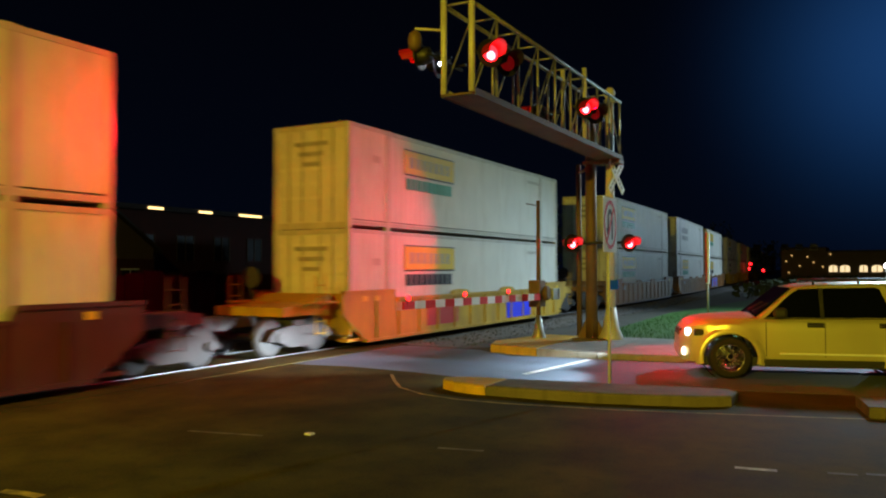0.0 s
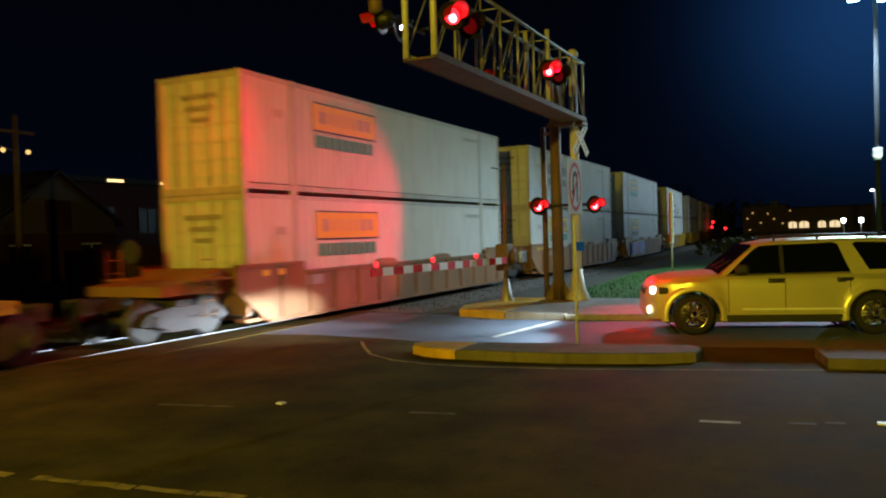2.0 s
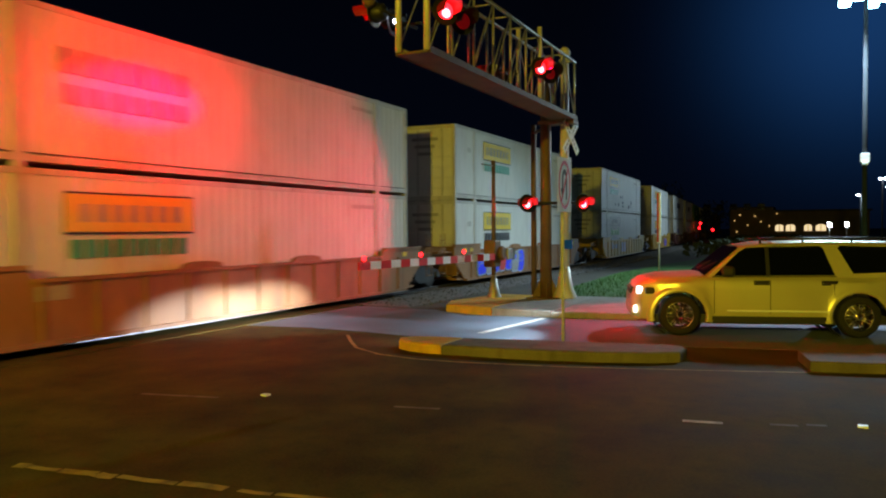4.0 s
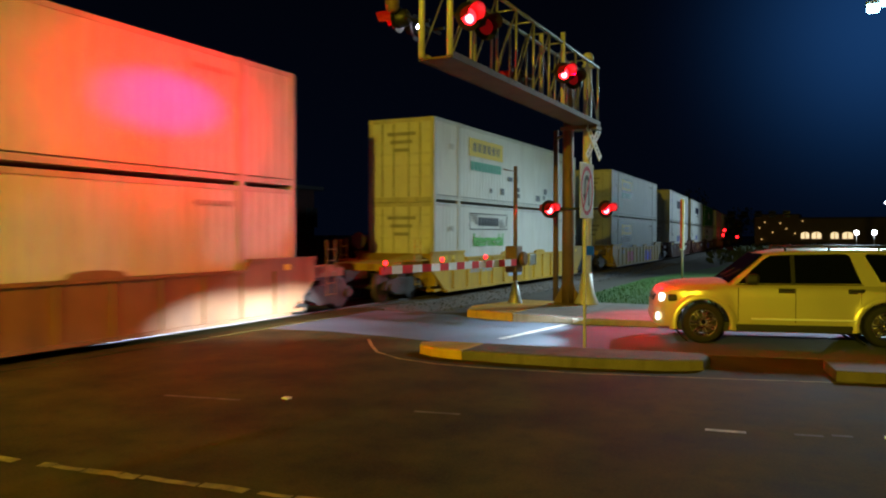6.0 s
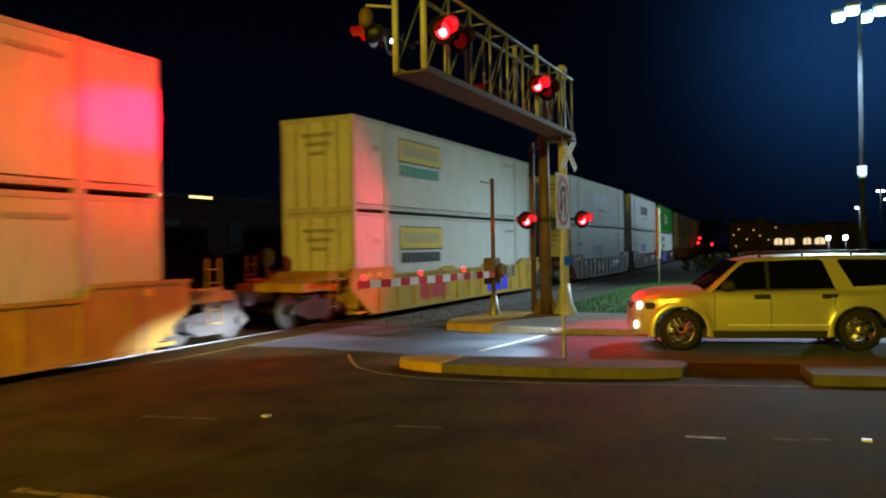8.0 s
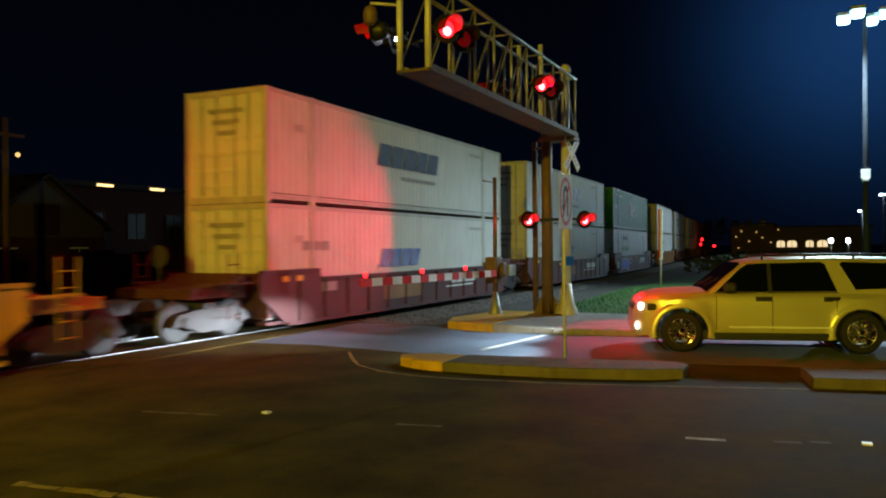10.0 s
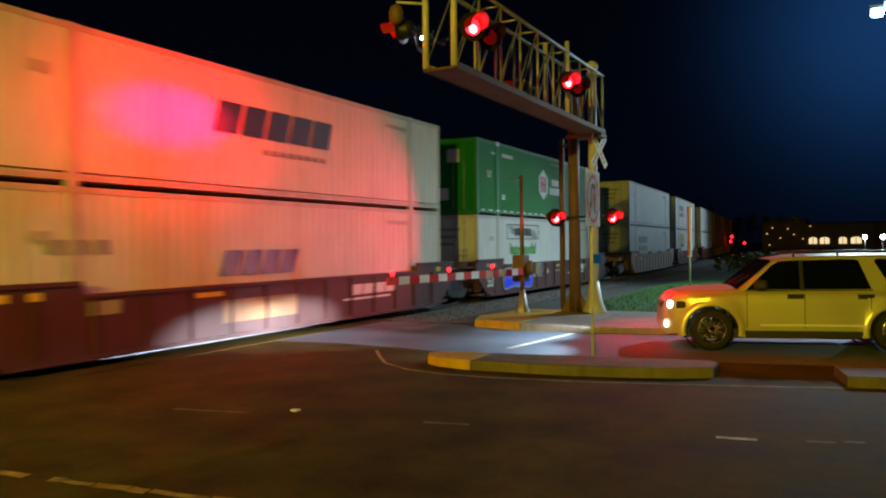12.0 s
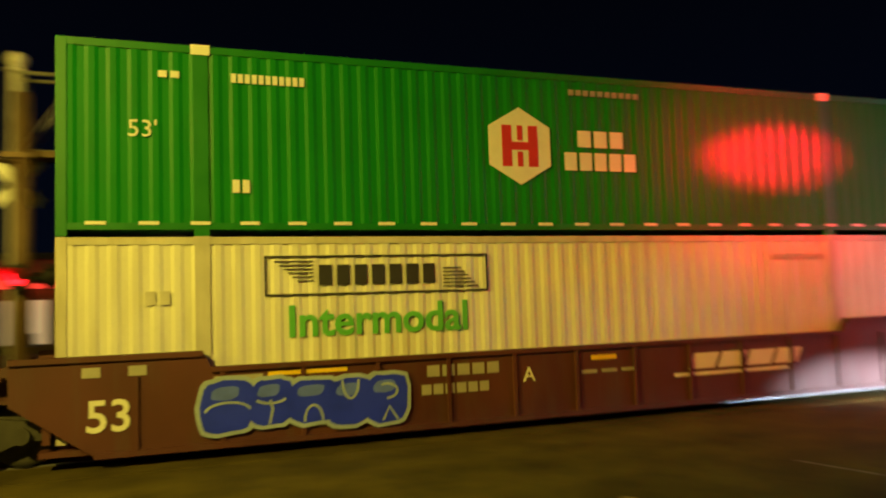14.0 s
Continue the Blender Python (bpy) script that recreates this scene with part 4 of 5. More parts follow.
# ---- crossing signals ----
def signal_head(parent, x, y, z, turn, lit):
    """A round flashing light with black backing disc and housing, and a hood, black or painted red for a lit lens;
    turn 0 faces -y.
    """
    m = pose(x, y, z, 0, 0, turn)
    face = (0, -1, 0)
    head = part("backing_disc", lathe(B(), [(0.0, 0.25), (0.012, 0.255), (0.02, 0.25)], face, seg=28), BLACK, parent, "", m)
    part("housing", lathe(B(), [(-0.22, 0.10), (-0.18, 0.15), (-0.02, 0.17), (0.0, 0.17)], face, seg=20), BLACK, head)
    part("lens", lathe(B(), [(0.024, 0.15), (0.04, 0.12), (0.05, 0.0)], face, seg=24), RED_DIM if lit is RED_DIM else RED_GLOW, head, "dark red lens" if lit is RED_DIM else "lit red lens")
    if lit is RED_HOT:
        part("bulb", lathe(B(), [(0.046, 0.085), (0.056, 0.06), (0.06, 0.0)], face, (0.0, 0.0, -0.045), 18), RED_HOT, head, "bright pink-white lamp core")
    b = B()
    rings = []
    for k in range(15):
        a = math.radians(-20 + 220 * k / 14)
        c, s = math.cos(a), math.sin(a)
        rings.append([b.verts.new((r * c, -d, r * s)) for r, d in ((0.16, 0.02), (0.16, 0.33 + 0.09 * s), (0.172, 0.33 + 0.09 * s), (0.172, 0.02))])
    for p, q in zip(rings, rings[1:]):
        for i in range(4):
            b.faces.new((p[i], q[i], q[(i + 1) % 4], p[(i + 1) % 4]))
    # lit heads get the hood whose red stands for lens light
    part("hood", b, BLACK if lit is RED_DIM else HOOD_LIT, head)
    return head


g = thing("signal_gantry", "weathered steel cantilever gantry carrying red crossing signals", "signal gantry")
XA, XB, YN, YF, ZB, ZT = 12.3, 22.0, 6.02, 6.58, 5.33, 6.88
for name, y, z, r in (("bottom_chord", YN, ZB, 0.05), ("bottom_chord", YF, ZB, 0.05), ("top_chord", YN, ZT, 0.04), ("top_chord", YF, ZT, 0.04)):
    part(name, rod(B(), (XA, y, z), (XB - 0.1, y, z), r, seg=8), GALV, g)
n = 9
step = (XB - 0.2 - XA) / n
for k in range(n + 1):
    x = XA + k * step
    for y in (YN, YF):
        thick = k in (0, 6)
        part("post", rod(B(), (x, y, ZB - 0.05), (x, y, ZT + (0.25 if thick else 0.0)), 0.06 if thick else 0.03, seg=8), PALE_PAINT if thick else GALV, g)
        if k < n:
            d0, d1 = (ZB, ZT) if k % 2 else (ZT, ZB)
            part("diagonal", rod(B(), (x, y, ZB if k < 6 else d0), (x + step, y, ZT if k < 6 else d1), 0.018, seg=6), GALV, g)
    part("tie_bar", rod(B(), (x, YN, ZT), (x, YF, ZT), 0.02, seg=6), GALV, g)
b = B()
box(b, XA, XB - 0.1, YN - 0.02, YF + 0.02, ZB - 0.09, ZB - 0.05)
part("walkway", b, GIRDER, g, "rusty steel walkway deck")
for y in (YN - 0.05, YF + 0.05):
    part("toe_board", box(B(), XA, XB - 0.1, y - 0.012, y + 0.012, ZB - 0.10, ZB + 0.02), GIRDER, g)
part("column", rod(B(), (21.77, 6.86, 0.14), (21.77, 6.86, 6.4), 0.17, 0.15, 16), RUST_STEEL, g, "thick rust-streaked steel column")
part("column", rod(B(), (22.75, 7.55, 0.14), (22.75, 7.55, 5.3), 0.085, 0.08, 12), RUST_STEEL, g, "slim rust-brown steel column")
part("bracket", box(B(), 21.6, 22.15, 6.0, 7.05, 5.14, 5.24), RUST_STEEL, g)
part("bracket", rod(B(), (21.85, 6.95, 5.05), (22.75, 7.55, 5.05), 0.04, seg=8), RUST_STEEL, g)
for y, x in ((6.86, 21.77),):
    b = B()
    for k in range(4):
        a = k * math.pi / 2 + 0.4
        prism_dir = Vector((math.cos(a), math.sin(a), 0))
        p = Vector((x, y, 0.15))
        vs = [p + prism_dir * 0.15, p + prism_dir * 0.42, p + prism_dir * 0.15 + Vector((0, 0, 0.6))]
        off = Vector((-prism_dir.y, prism_dir.x, 0)) * 0.012
        u0, u1 = [b.verts.new(v + off) for v in vs], [b.verts.new(v - off) for v in vs]
        b.faces.new(u0)
        b.faces.new(u1[::-1])
        for i in range(3):
            b.faces.new((u0[i], u0[(i + 1) % 3], u1[(i + 1) % 3], u1[i]))
    slab(b, [(x - 0.45, y - 0.45), (x + 0.45, y - 0.45), (x + 0.45, y + 0.45), (x - 0.45, y + 0.45)], 0.145, 0.18)
    part("base_plate", b, RUST_STEEL, g)
for x, lit in ((12.62, RED_HOT), (13.38, RED_DIM), (18.02, RED_HOT), (18.78, RED_DIM)):
    signal_head(g, x, YN - 0.2, 6.0, -38, lit)
for x, lit in ((12.25, RED_GLOW), (12.95, RED_DIM), (18.02, RED_GLOW), (18.78, RED_DIM)):
    signal_head(g, x, YF + 0.45, 6.02, 180, lit)
part("side_light", lathe(B(), [(0, 0.045), (0.03, 0.035), (0.045, 0)], (-0.9, -0.4, 0), (12.79, 6.9, 5.99), 12), WHITE_GLOW, g, "small white tell-tale light")
for x0, x1 in ((12.3, 13.7), (17.7, 19.1)):
    part("signal_arm", rod(B(), (x0, YN - 0.04, 6.0), (x1, YN - 0.04, 6.0), 0.035, seg=8), BLACK, g)
    part("signal_arm", rod(B(), (x0 - 0.2, YF + 0.25, 6.02), (x1 - 0.2, YF + 0.25, 6.02), 0.035, seg=8), BLACK, g)
    for x in (x0 + 0.3, x1 - 0.5):
        part("signal_bracket", rod(B(), (x, YF, 6.02), (x, YF + 0.25, 6.02), 0.03, seg=8), BLACK, g)
# small lamp on an arm at the gantry's outer end
part("lamp_arm", rod(B(), (12.3, YF, 6.44), (12.02, 7.02, 6.46), 0.025, seg=8), PALE_PAINT, g)
b = B()
lathe(b, [(0, 0.03), (0.04, 0.10), (0.14, 0.13), (0.30, 0.12), (0.36, 0.05)], (0, 0, -1), (12.02, 7.02, 6.42), 18)
part("lamp_housing", b, RUST_STEEL, g, "pale rounded lamp housing")
b = B()
lathe(b, [(0, 0.0), (0.03, 0.055), (0.09, 0.06), (0.12, 0.0)], (0, -1, 0), (12.22, 7.05, 5.98), 14)
part("marker_lamp", b, WHITE_GLOW, g, "small bright white lamp")

mast = thing("signal_mast", "pale painted crossing mast with ball finial and crossbuck", "signal mast", pose(-0.06, 0.13, 0))
part("pole", rod(B(), (22.0, 6.22, 0.14), (22.0, 6.22, 6.95), 0.135, 0.12, 16), PALE_PAINT, mast)
b = B()
lathe(b, [(-0.02, 0.13), (0.0, 0.17), (0.05, 0.17), (0.07, 0.10), (0.10, 0.12)] + [(0.24 - 0.17 * math.cos(a), 0.17 * math.sin(a)) for a in [0.75 + k * 0.24 for k in range(10)]] + [(0.41, 0.0)], (0, 0, 1), (22.0, 6.22, 6.95), 20)
part("finial", b, PALE_PAINT, mast, "round ball finial")
b = B()
lathe(b, [(0, 0.36), (0.04, 0.36), (0.3, 0.24), (0.9, 0.145)], (0, 0, 1), (22.0, 6.22, 0.15), 12)
part("base_casting", b, PALE_PAINT, mast)
for a in (45, -45):
    b = B()
    box(b, -0.61, 0.61, -0.006, 0.006, -0.115, 0.115, 0.004)
    part("crossbuck_blade", b, SIGN_WHITE, mast, "white reflective blade", pose(22.02, 6.05 - 0.02 * (a > 0), 4.78, 0, a, -10))
    for k in (0, 1, 2, 4, 5, 6):
        part("marking_bar", box(B(), -0.52 + 0.15 * k, -0.43 + 0.15 * k, -0.009, -0.006, -0.03, 0.03), MARK_GREY, mast, "", pose(22.02, 6.05 - 0.02 * (a > 0), 4.78, 0, a, -10))
part("blue_plate", box(B(), -0.14, 0.14, -0.02, 0.0, -0.13, 0.13, 0.005), BLUE_PLATE, mast, "small blue notice plate", pose(21.80, 6.07, 1.70, 0, 0, -35))
part("crossarm", rod(B(), (21.25, 7.25, 2.87), (22.05, 5.6, 2.9), 0.04, seg=10), BLACK, mast)
for x, y in ((21.28, 7.12), (21.98, 5.68)):
    signal_head(mast, x, y, 2.88, -40, RED_HOT)
# rear head added out of sight behind the column, as source for red beams
signal_head(mast, 21.83, 7.22, 2.88, 150, RED_GLOW)

# gate with its mechanism, counterweight and striped arm
gate = thing("crossing_gate", "lowered crossing gate with red and white striped arm", "crossing gate")
part("mast", rod(B(), (21.46, 8.36, 0.0), (21.46, 8.36, 4.15), 0.065, 0.055, 12), RUST_STEEL, gate)
part("mast_base", lathe(B(), [(0, 0.26), (0.05, 0.26), (0.3, 0.16), (0.8, 0.075)], (0, 0, 1), (21.46, 8.36, 0.0), 12), GALV, gate)
part("top_arm", rod(B(), (20.4, 8.3, 3.98), (21.6, 8.37, 4.0), 0.018, seg=6), RUST_STEEL, gate)
b = B()
box(b, 21.05, 21.55, 8.16, 8.52, 1.05, 1.82, 0.04)
part("mechanism", b, RUST_STEEL, gate, "steel gate mechanism housing")
b = B()
lathe(b, [(0, 0.18), (0.05, 0.21), (0.12, 0.21), (0.16, 0.17)], (0, -1, 0), (21.42, 8.17, 1.45), 20)
part("pivot_wheel", b, RUST_STEEL, gate)
part("counterweight", box(B(), 21.6, 22.2, 7.96, 8.03, 1.25, 1.58, 0.02), GALV, gate, "pale steel counterweight plate")
ARM0, ARM1 = Vector((20.9, 8.05, 1.36)), Vector((13.42, 8.2, 1.42))
n = 17
for k in range(n):
    p, q = ARM0.lerp(ARM1, k / n), ARM0.lerp(ARM1, (k + 1) / n)
    b = B()
    h = 0.095 - 0.015 * k / n
    prism(b, [(p.x, p.z - h), (q.x, q.z - h), (q.x, q.z + h), (p.x, p.z + h)], 8.1, 8.14)
    part("arm_stripe", b, GATE_RED if k % 2 == 0 else GATE_WHITE, gate)
for x in (13.55, 16.1, 18.6):
    b = B()
    lathe(b, [(0, 0.045), (0.05, 0.05), (0.08, 0.0)], (0, -1, 0), (x, 8.1, 1.57), 12)
    part("arm_lamp", b, RED_GLOW, gate, "small red arm lamp")
    part("lamp_clip", box(B(), x - 0.02, x + 0.02, 8.1, 8.13, 1.42, 1.52), BLACK, gate)

# no-U-turn sign on the median
sign = thing("traffic_sign", "white no-U-turn sign on a thin steel post", "traffic sign", pose(13.43, 3.92, 0.17))
part("post", box(B(), -0.025, 0.025, -0.02, 0.02, -0.02, 3.25), GALV, sign)
b = B()
box(b, -0.38, 0.38, -0.03, -0.024, 2.27, 3.23, 0.004)
panel = part("panel", b, SIGN_WHITE, sign, "white sign panel", pose(0, 0, 0, 0, 0, -2))
b = B()
for k in range(40):
    a0, a1 = math.tau * k / 40, math.tau * (k + 1) / 40
    vs = [b.verts.new((rx * math.sin(a), -0.034, 2.75 + rz * math.cos(a))) for a, rx, rz in ((a0, 0.33, 0.43), (a1, 0.33, 0.43), (a1, 0.27, 0.36), (a0, 0.27, 0.36))]
    b.faces.new(vs)
part("red_ring", b, SIGN_RED, panel, "red prohibition ring")
b = B()
prism(b, [(-0.205, 2.475), (-0.165, 2.435), (0.205, 3.025), (0.165, 3.065)], -0.036, -0.034)
part("red_slash", b, SIGN_RED, panel)
b = B()
box(b, 0.07, 0.14, -0.033, -0.031, 2.49, 2.86)
box(b, -0.14, -0.07, -0.033, -0.031, 2.66, 2.86)
arch = [math.pi * k / 10 for k in range(11)]
for a0, a1 in zip(arch, arch[1:]):
    prism(b, [(r * math.cos(a), 2.86 + 1.2 * r * math.sin(a)) for r, a in ((0.07, a0), (0.14, a0), (0.14, a1), (0.07, a1))], -0.033, -0.031)
prism(b, [(-0.21, 2.68), (-0.105, 2.50), (0.0, 2.68)], -0.033, -0.031)
part("turn_arrow", b, MARK_BLACK, panel)


# ---- the waiting car ----
SUV = pose(17.49, 0.75, 0.0, 0, 0, 105.6)
suv = thing("suv", "gold metallic full-size SUV waiting with headlights on", "car", SUV)
AXF, AXR, WR = 1.87, -1.46, 0.415


def lerps(x, pts):
    for (x0, y0), (x1, y1) in zip(pts, pts[1:]):
        if x <= x1:
            k = (x - x0) / (x1 - x0)
            return y0 + (y1 - y0) * max(0.0, k)
    return pts[-1][1]


def arch(x, low):
    z = low
    for c in (AXF, AXR):
        d = abs(x - c)
        if d < 0.52:
            z = max(z, 0.40 + math.sqrt(0.52 ** 2 - d * d) * 0.92)
    return z


def suv_body():
    b = B()
    xs = [-2.8, -2.77, -2.7, -2.6]
    xs += [-2.6 + 0.06 * k for k in range(1, 87)] + [2.62, 2.68, 2.73, 2.77, 2.8]
    rings = []
    for x in xs:
        w = lerps(x, [(-2.8, 0.80), (-2.7, 0.93), (-2.4, 0.98), (-1.5, 1.0), (1.9, 1.0), (2.3, 0.96), (2.6, 0.88), (2.72, 0.80), (2.8, 0.66)])
        top = lerps(x, [(-2.8, 1.05), (-2.7, 1.19), (1.2, 1.19), (1.5, 1.20), (2.2, 1.165), (2.52, 1.12), (2.66, 1.04), (2.74, 0.92), (2.8, 0.78)])
        low = arch(x, lerps(x, [(-2.8, 0.42), (-2.6, 0.38), (-2.0, 0.34), (2.3, 0.34), (2.7, 0.32), (2.8, 0.38)]))
        flare = 0.0
        for c in (AXF, AXR):
            d = abs(x - c)
            if d < 0.62:
                flare = 0.03
        crown = lerps(x, [(-2.8, 0.02), (1.2, 0.03), (1.5, 0.06), (2.3, 0.05), (2.7, 0.02), (2.8, 0.01)])
        h = top - low
        half = [((w + flare) * 0.975, low), ((w + flare) * 0.995, low + 0.10), (w, low + 0.12 + 0.3 * h * 0.6), (w * 1.0, low + 0.68 * h), (w * 0.985, top - 0.10), (w * 0.955, top - 0.03), (w * 0.90, top), (w * 0.5, top + crown * 0.8), (0, top + crown)]
        ring = [b.verts.new((x, y, z)) for y, z in half] + [b.verts.new((x, -y, z)) for y, z in half[-2::-1]]
        rings.append(ring)
    for p, q in zip(rings, rings[1:]):
        for k in range(len(p) - 1):
            f = b.faces.new((p[k], q[k], q[k + 1], p[k + 1]))
            f.smooth = True
    b.faces.new(rings[0])
    b.faces.new(rings[-1][::-1])
    return b


def side_y(z):
    return 0.945 - (z - 1.12) / 0.68 * 0.19


def roof_z(x):
    return lerps(x, [(-2.76, 1.14), (-2.66, 1.55), (-2.5, 1.78), (-2.3, 1.835), (-1.0, 1.87), (0.3, 1.84), (0.70, 1.775), (1.42, 1.17)])


def suv_cabin():
    b = B()
    xs = [-2.76, -2.71, -2.66, -2.6, -2.55, -2.5, -2.4, -2.3, -2.0, -1.5, -1.0, -0.5, 0.0, 0.3, 0.5, 0.6, 0.70, 0.8, 0.95, 1.1, 1.25, 1.35, 1.42]
    rings = []
    for x in xs:
        z = max(1.16, roof_z(x))
        ze = max(1.14, z - 0.07)
        half = [(side_y(1.12), 1.12), (side_y(ze), ze), (side_y(ze) * 0.93, z - 0.015), (side_y(ze) * 0.6, z + 0.015), (0, z + 0.03)]
        rings.append([b.verts.new((x, y, q)) for y, q in half] + [b.verts.new((x, -y, q)) for y, q in half[-2::-1]])
    for p, q in zip(rings, rings[1:]):
        for k in range(len(p) - 1):
            f = b.faces.new((p[k], q[k], q[k + 1], p[k + 1]))
            f.smooth = 0 < k < len(p) - 2
    b.faces.new(rings[0])
    b.faces.new(rings[-1][::-1])
    return b


body = part("body", suv_body(), GOLD_PAINT, suv, "gold metallic body shell")
part("cabin", suv_cabin(), GOLD_PAINT, suv, "gold roof and pillars")


def pane(pts, s, out=0.012, thick=0.01):
    b = B()
    a = [b.verts.new((x, s * (side_y(z) + out), z)) for x, z in pts]
    c = [b.verts.new((x, s * (side_y(z) + out - thick - 0.02), z)) for x, z in pts]
    b.faces.new(a)
    b.faces.new(c[::-1])
    for k in range(len(a)):
        j = (k + 1) % len(a)
        b.faces.new((a[k], a[j], c[j], c[k]))
    return b


WINDOWS = ([(1.22, 1.20), (0.235, 1.205), (0.235, 1.765), (0.60, 1.745), (0.74, 1.66)],
           [(0.165, 1.205), (-1.03, 1.215), (-0.84, 1.75), (-0.76, 1.785), (0.165, 1.765)],
           [(-1.36, 1.25), (-2.46, 1.29), (-2.38, 1.71), (-2.30, 1.755), (-1.16, 1.785), (-1.11, 1.74)])
for s in (1, -1):
    for pts in WINDOWS:
        part("window", pane(pts, s), GLASS, suv, "dark tinted glass")
    part("door_pillar", pane([(0.232, 1.20), (0.168, 1.20), (0.168, 1.768), (0.232, 1.768)], s, 0.015), BLACK, suv, "gloss black door pillar")
    part("belt_trim", pane([(1.26, 1.172), (-1.06, 1.186), (-1.05, 1.204), (1.24, 1.192)], s, 0.018), PLASTIC, suv)
    for x in (0.33, -0.92):
        b = B()
        box(b, x - 0.13, x + 0.13, s * 0.985 - 0.03, s * 0.985 + 0.03, 1.045, 1.09, 0.012)
        part("door_handle", b, CHROME, suv, "chrome door handle")
        b = B()
        box(b, x - 0.15, x + 0.15, s * 0.978 - 0.012, s * 0.978 + 0.014, 1.02, 1.115, 0.005)
        part("handle_recess", b, PLASTIC, suv)
    b = B()
    box(b, -0.92, 0.98, min(s * 0.99, s * 1.016), max(s * 0.99, s * 1.034), 0.50, 0.535, 0.008)
    # chrome strip; its bright reflection is put in as white paint
    part("side_moulding", b, SIGN_WHITE, suv, "chrome side moulding, its bright reflection painted white")
    b = B()
    box(b, -0.98, 1.34, min(s * 0.84, s * 1.0), max(s * 0.84, s * 1.0), 0.26, 0.335, 0.02)
    part("running_board", b, PLASTIC, suv)
    for x in (0.17, -1.0, 1.22):
        b = B()
        box(b, x - 0.006, x + 0.006, min(s * 0.994, s * 1.003), max(s * 0.994, s * 1.003), 0.46, 1.12)
        part("door_gap", b, PLASTIC, suv)
    b = B()
    box(b, 0.86, 1.10, min(s * 0.98, s * 1.2), max(s * 0.98, s * 1.2), 1.20, 1.40, 0.06)
    part("mirror", b, PLASTIC, suv, "black door mirror")
    b = B()
    rod(b, (-2.2, s * 0.68, 1.93), (0.3, s * 0.68, 1.92), 0.022, seg=8)
    for x in (-2.2, -1.4, -0.5, 0.3):
        rod(b, (x, s * 0.68, 1.83), (x, s * 0.68, 1.925), 0.022, seg=8)
    part("roof_rail", b, BLACK, suv, "dark glossy roof rail")
    b = B()
    box(b, 2.50, 2.70, min(s * 0.66, s * 0.87), max(s * 0.66, s * 0.87), 0.83, 0.98, 0.03)
    part("headlight", b, LENS_CLEAR, suv, "lit headlight", pose(0, 0, 0))
    b = B()
    box(b, 2.32, 2.54, min(s * 0.80, s * 0.945), max(s * 0.80, s * 0.945), 0.83, 0.97, 0.03)
    part("side_marker", b, PLASTIC, suv)
    b = B()
    lathe(b, [(0, 0.08), (0.05, 0.075), (0.07, 0.0)], (1, 0, 0), (2.70, s * 0.80, 0.52), 14)
    part("fog_lamp", b, LENS_FOG, suv, "lit fog lamp")
    b = B()
    box(b, -2.82, -2.66, min(s * 0.72, s * 0.94), max(s * 0.72, s * 0.94), 0.85, 1.35, 0.02)
    part("tail_lamp", b, MARK_RED, suv)
    # wheels
    for x in (AXF, AXR):
        b = B()
        lathe(b, [(-0.13, 0.27), (-0.135, 0.36), (-0.11, 0.395), (0, WR), (0.11, 0.395), (0.135, 0.36), (0.13, 0.27)], (0, s, 0), (x, s * 0.85, WR), 36, False)
        w = part("wheel", b, TYRE, suv, "black rubber tyre")
        b = B()
        lathe(b, [(-0.1, 0.275), (0.10, 0.275), (0.125, 0.262), (0.10, 0.245), (0.0, 0.24), (-0.08, 0.235)], (0, s, 0), (x, s * 0.85, WR), 32, False)
        lathe(b, [(0.04, 0.0), (0.095, 0.0), (0.10, 0.05), (0.08, 0.075), (0.03, 0.08)], (0, s, 0), (x, s * 0.85, WR), 16)
        for k in range(7):
            a = math.tau * k / 7
            d, q = Vector((math.cos(a), 0, math.sin(a))), Vector((-math.sin(a), 0, math.cos(a)))
            o = Vector((x, s * 0.93, WR))
            rod(b, o + d * 0.06 + q * 0.02, o + d * 0.255 + q * 0.03, 0.019, 0.022, 6)
            rod(b, o + d * 0.06 - q * 0.02, o + d * 0.255 - q * 0.03, 0.019, 0.022, 6)
        part("rim", b, CHROME, w, "chrome spoked rim")
        b = B()
        lathe(b, [(0, 0.19), (0.02, 0.2), (0.03, 0.12)], (0, s, 0), (x, s * 0.80, WR), 24)
        part("brake_disc", b, WHEEL_STEEL, w)
        b = B()
        lathe(b, [(-0.3, 0.50), (0.0, 0.52), (0.05, 0.50)], (0, s, 0), (x, s * 0.62, WR + 0.03), 30, False)
        part("wheel_well", b, PLASTIC, suv)
        b = B()
        rings = []
        for k in range(25):
            q = math.radians(-12 + 204 * k / 24)
            cq, sq = math.cos(q), math.sin(q) * 0.95
            rings.append([b.verts.new((x + rr * cq, s * yy, 0.40 + rr * sq)) for rr, yy in ((0.495, 0.96), (0.50, 1.022), (0.535, 1.03), (0.60, 1.018), (0.65, 0.985))])
        for p, q in zip(rings, rings[1:]):
            for i in range(4):
                f = b.faces.new((p[i], q[i], q[i + 1], p[i + 1]))
                f.smooth = True
        part("wheel_arch", b, GOLD_PAINT, suv, "flared gold wheel arch")
b = B()
vs = []
for x, y in ((1.40, 0.86), (0.74, 0.72), (0.74, -0.72), (1.40, -0.86)):
    z = roof_z(x) + (0.045 if x > 1 else 0.035)
    vs.append((x + 0.012, y, z))
a = [b.verts.new(v) for v in vs]
c = [b.verts.new((v[0] - 0.02, v[1], v[2] - 0.03)) for v in vs]
b.faces.new(a)
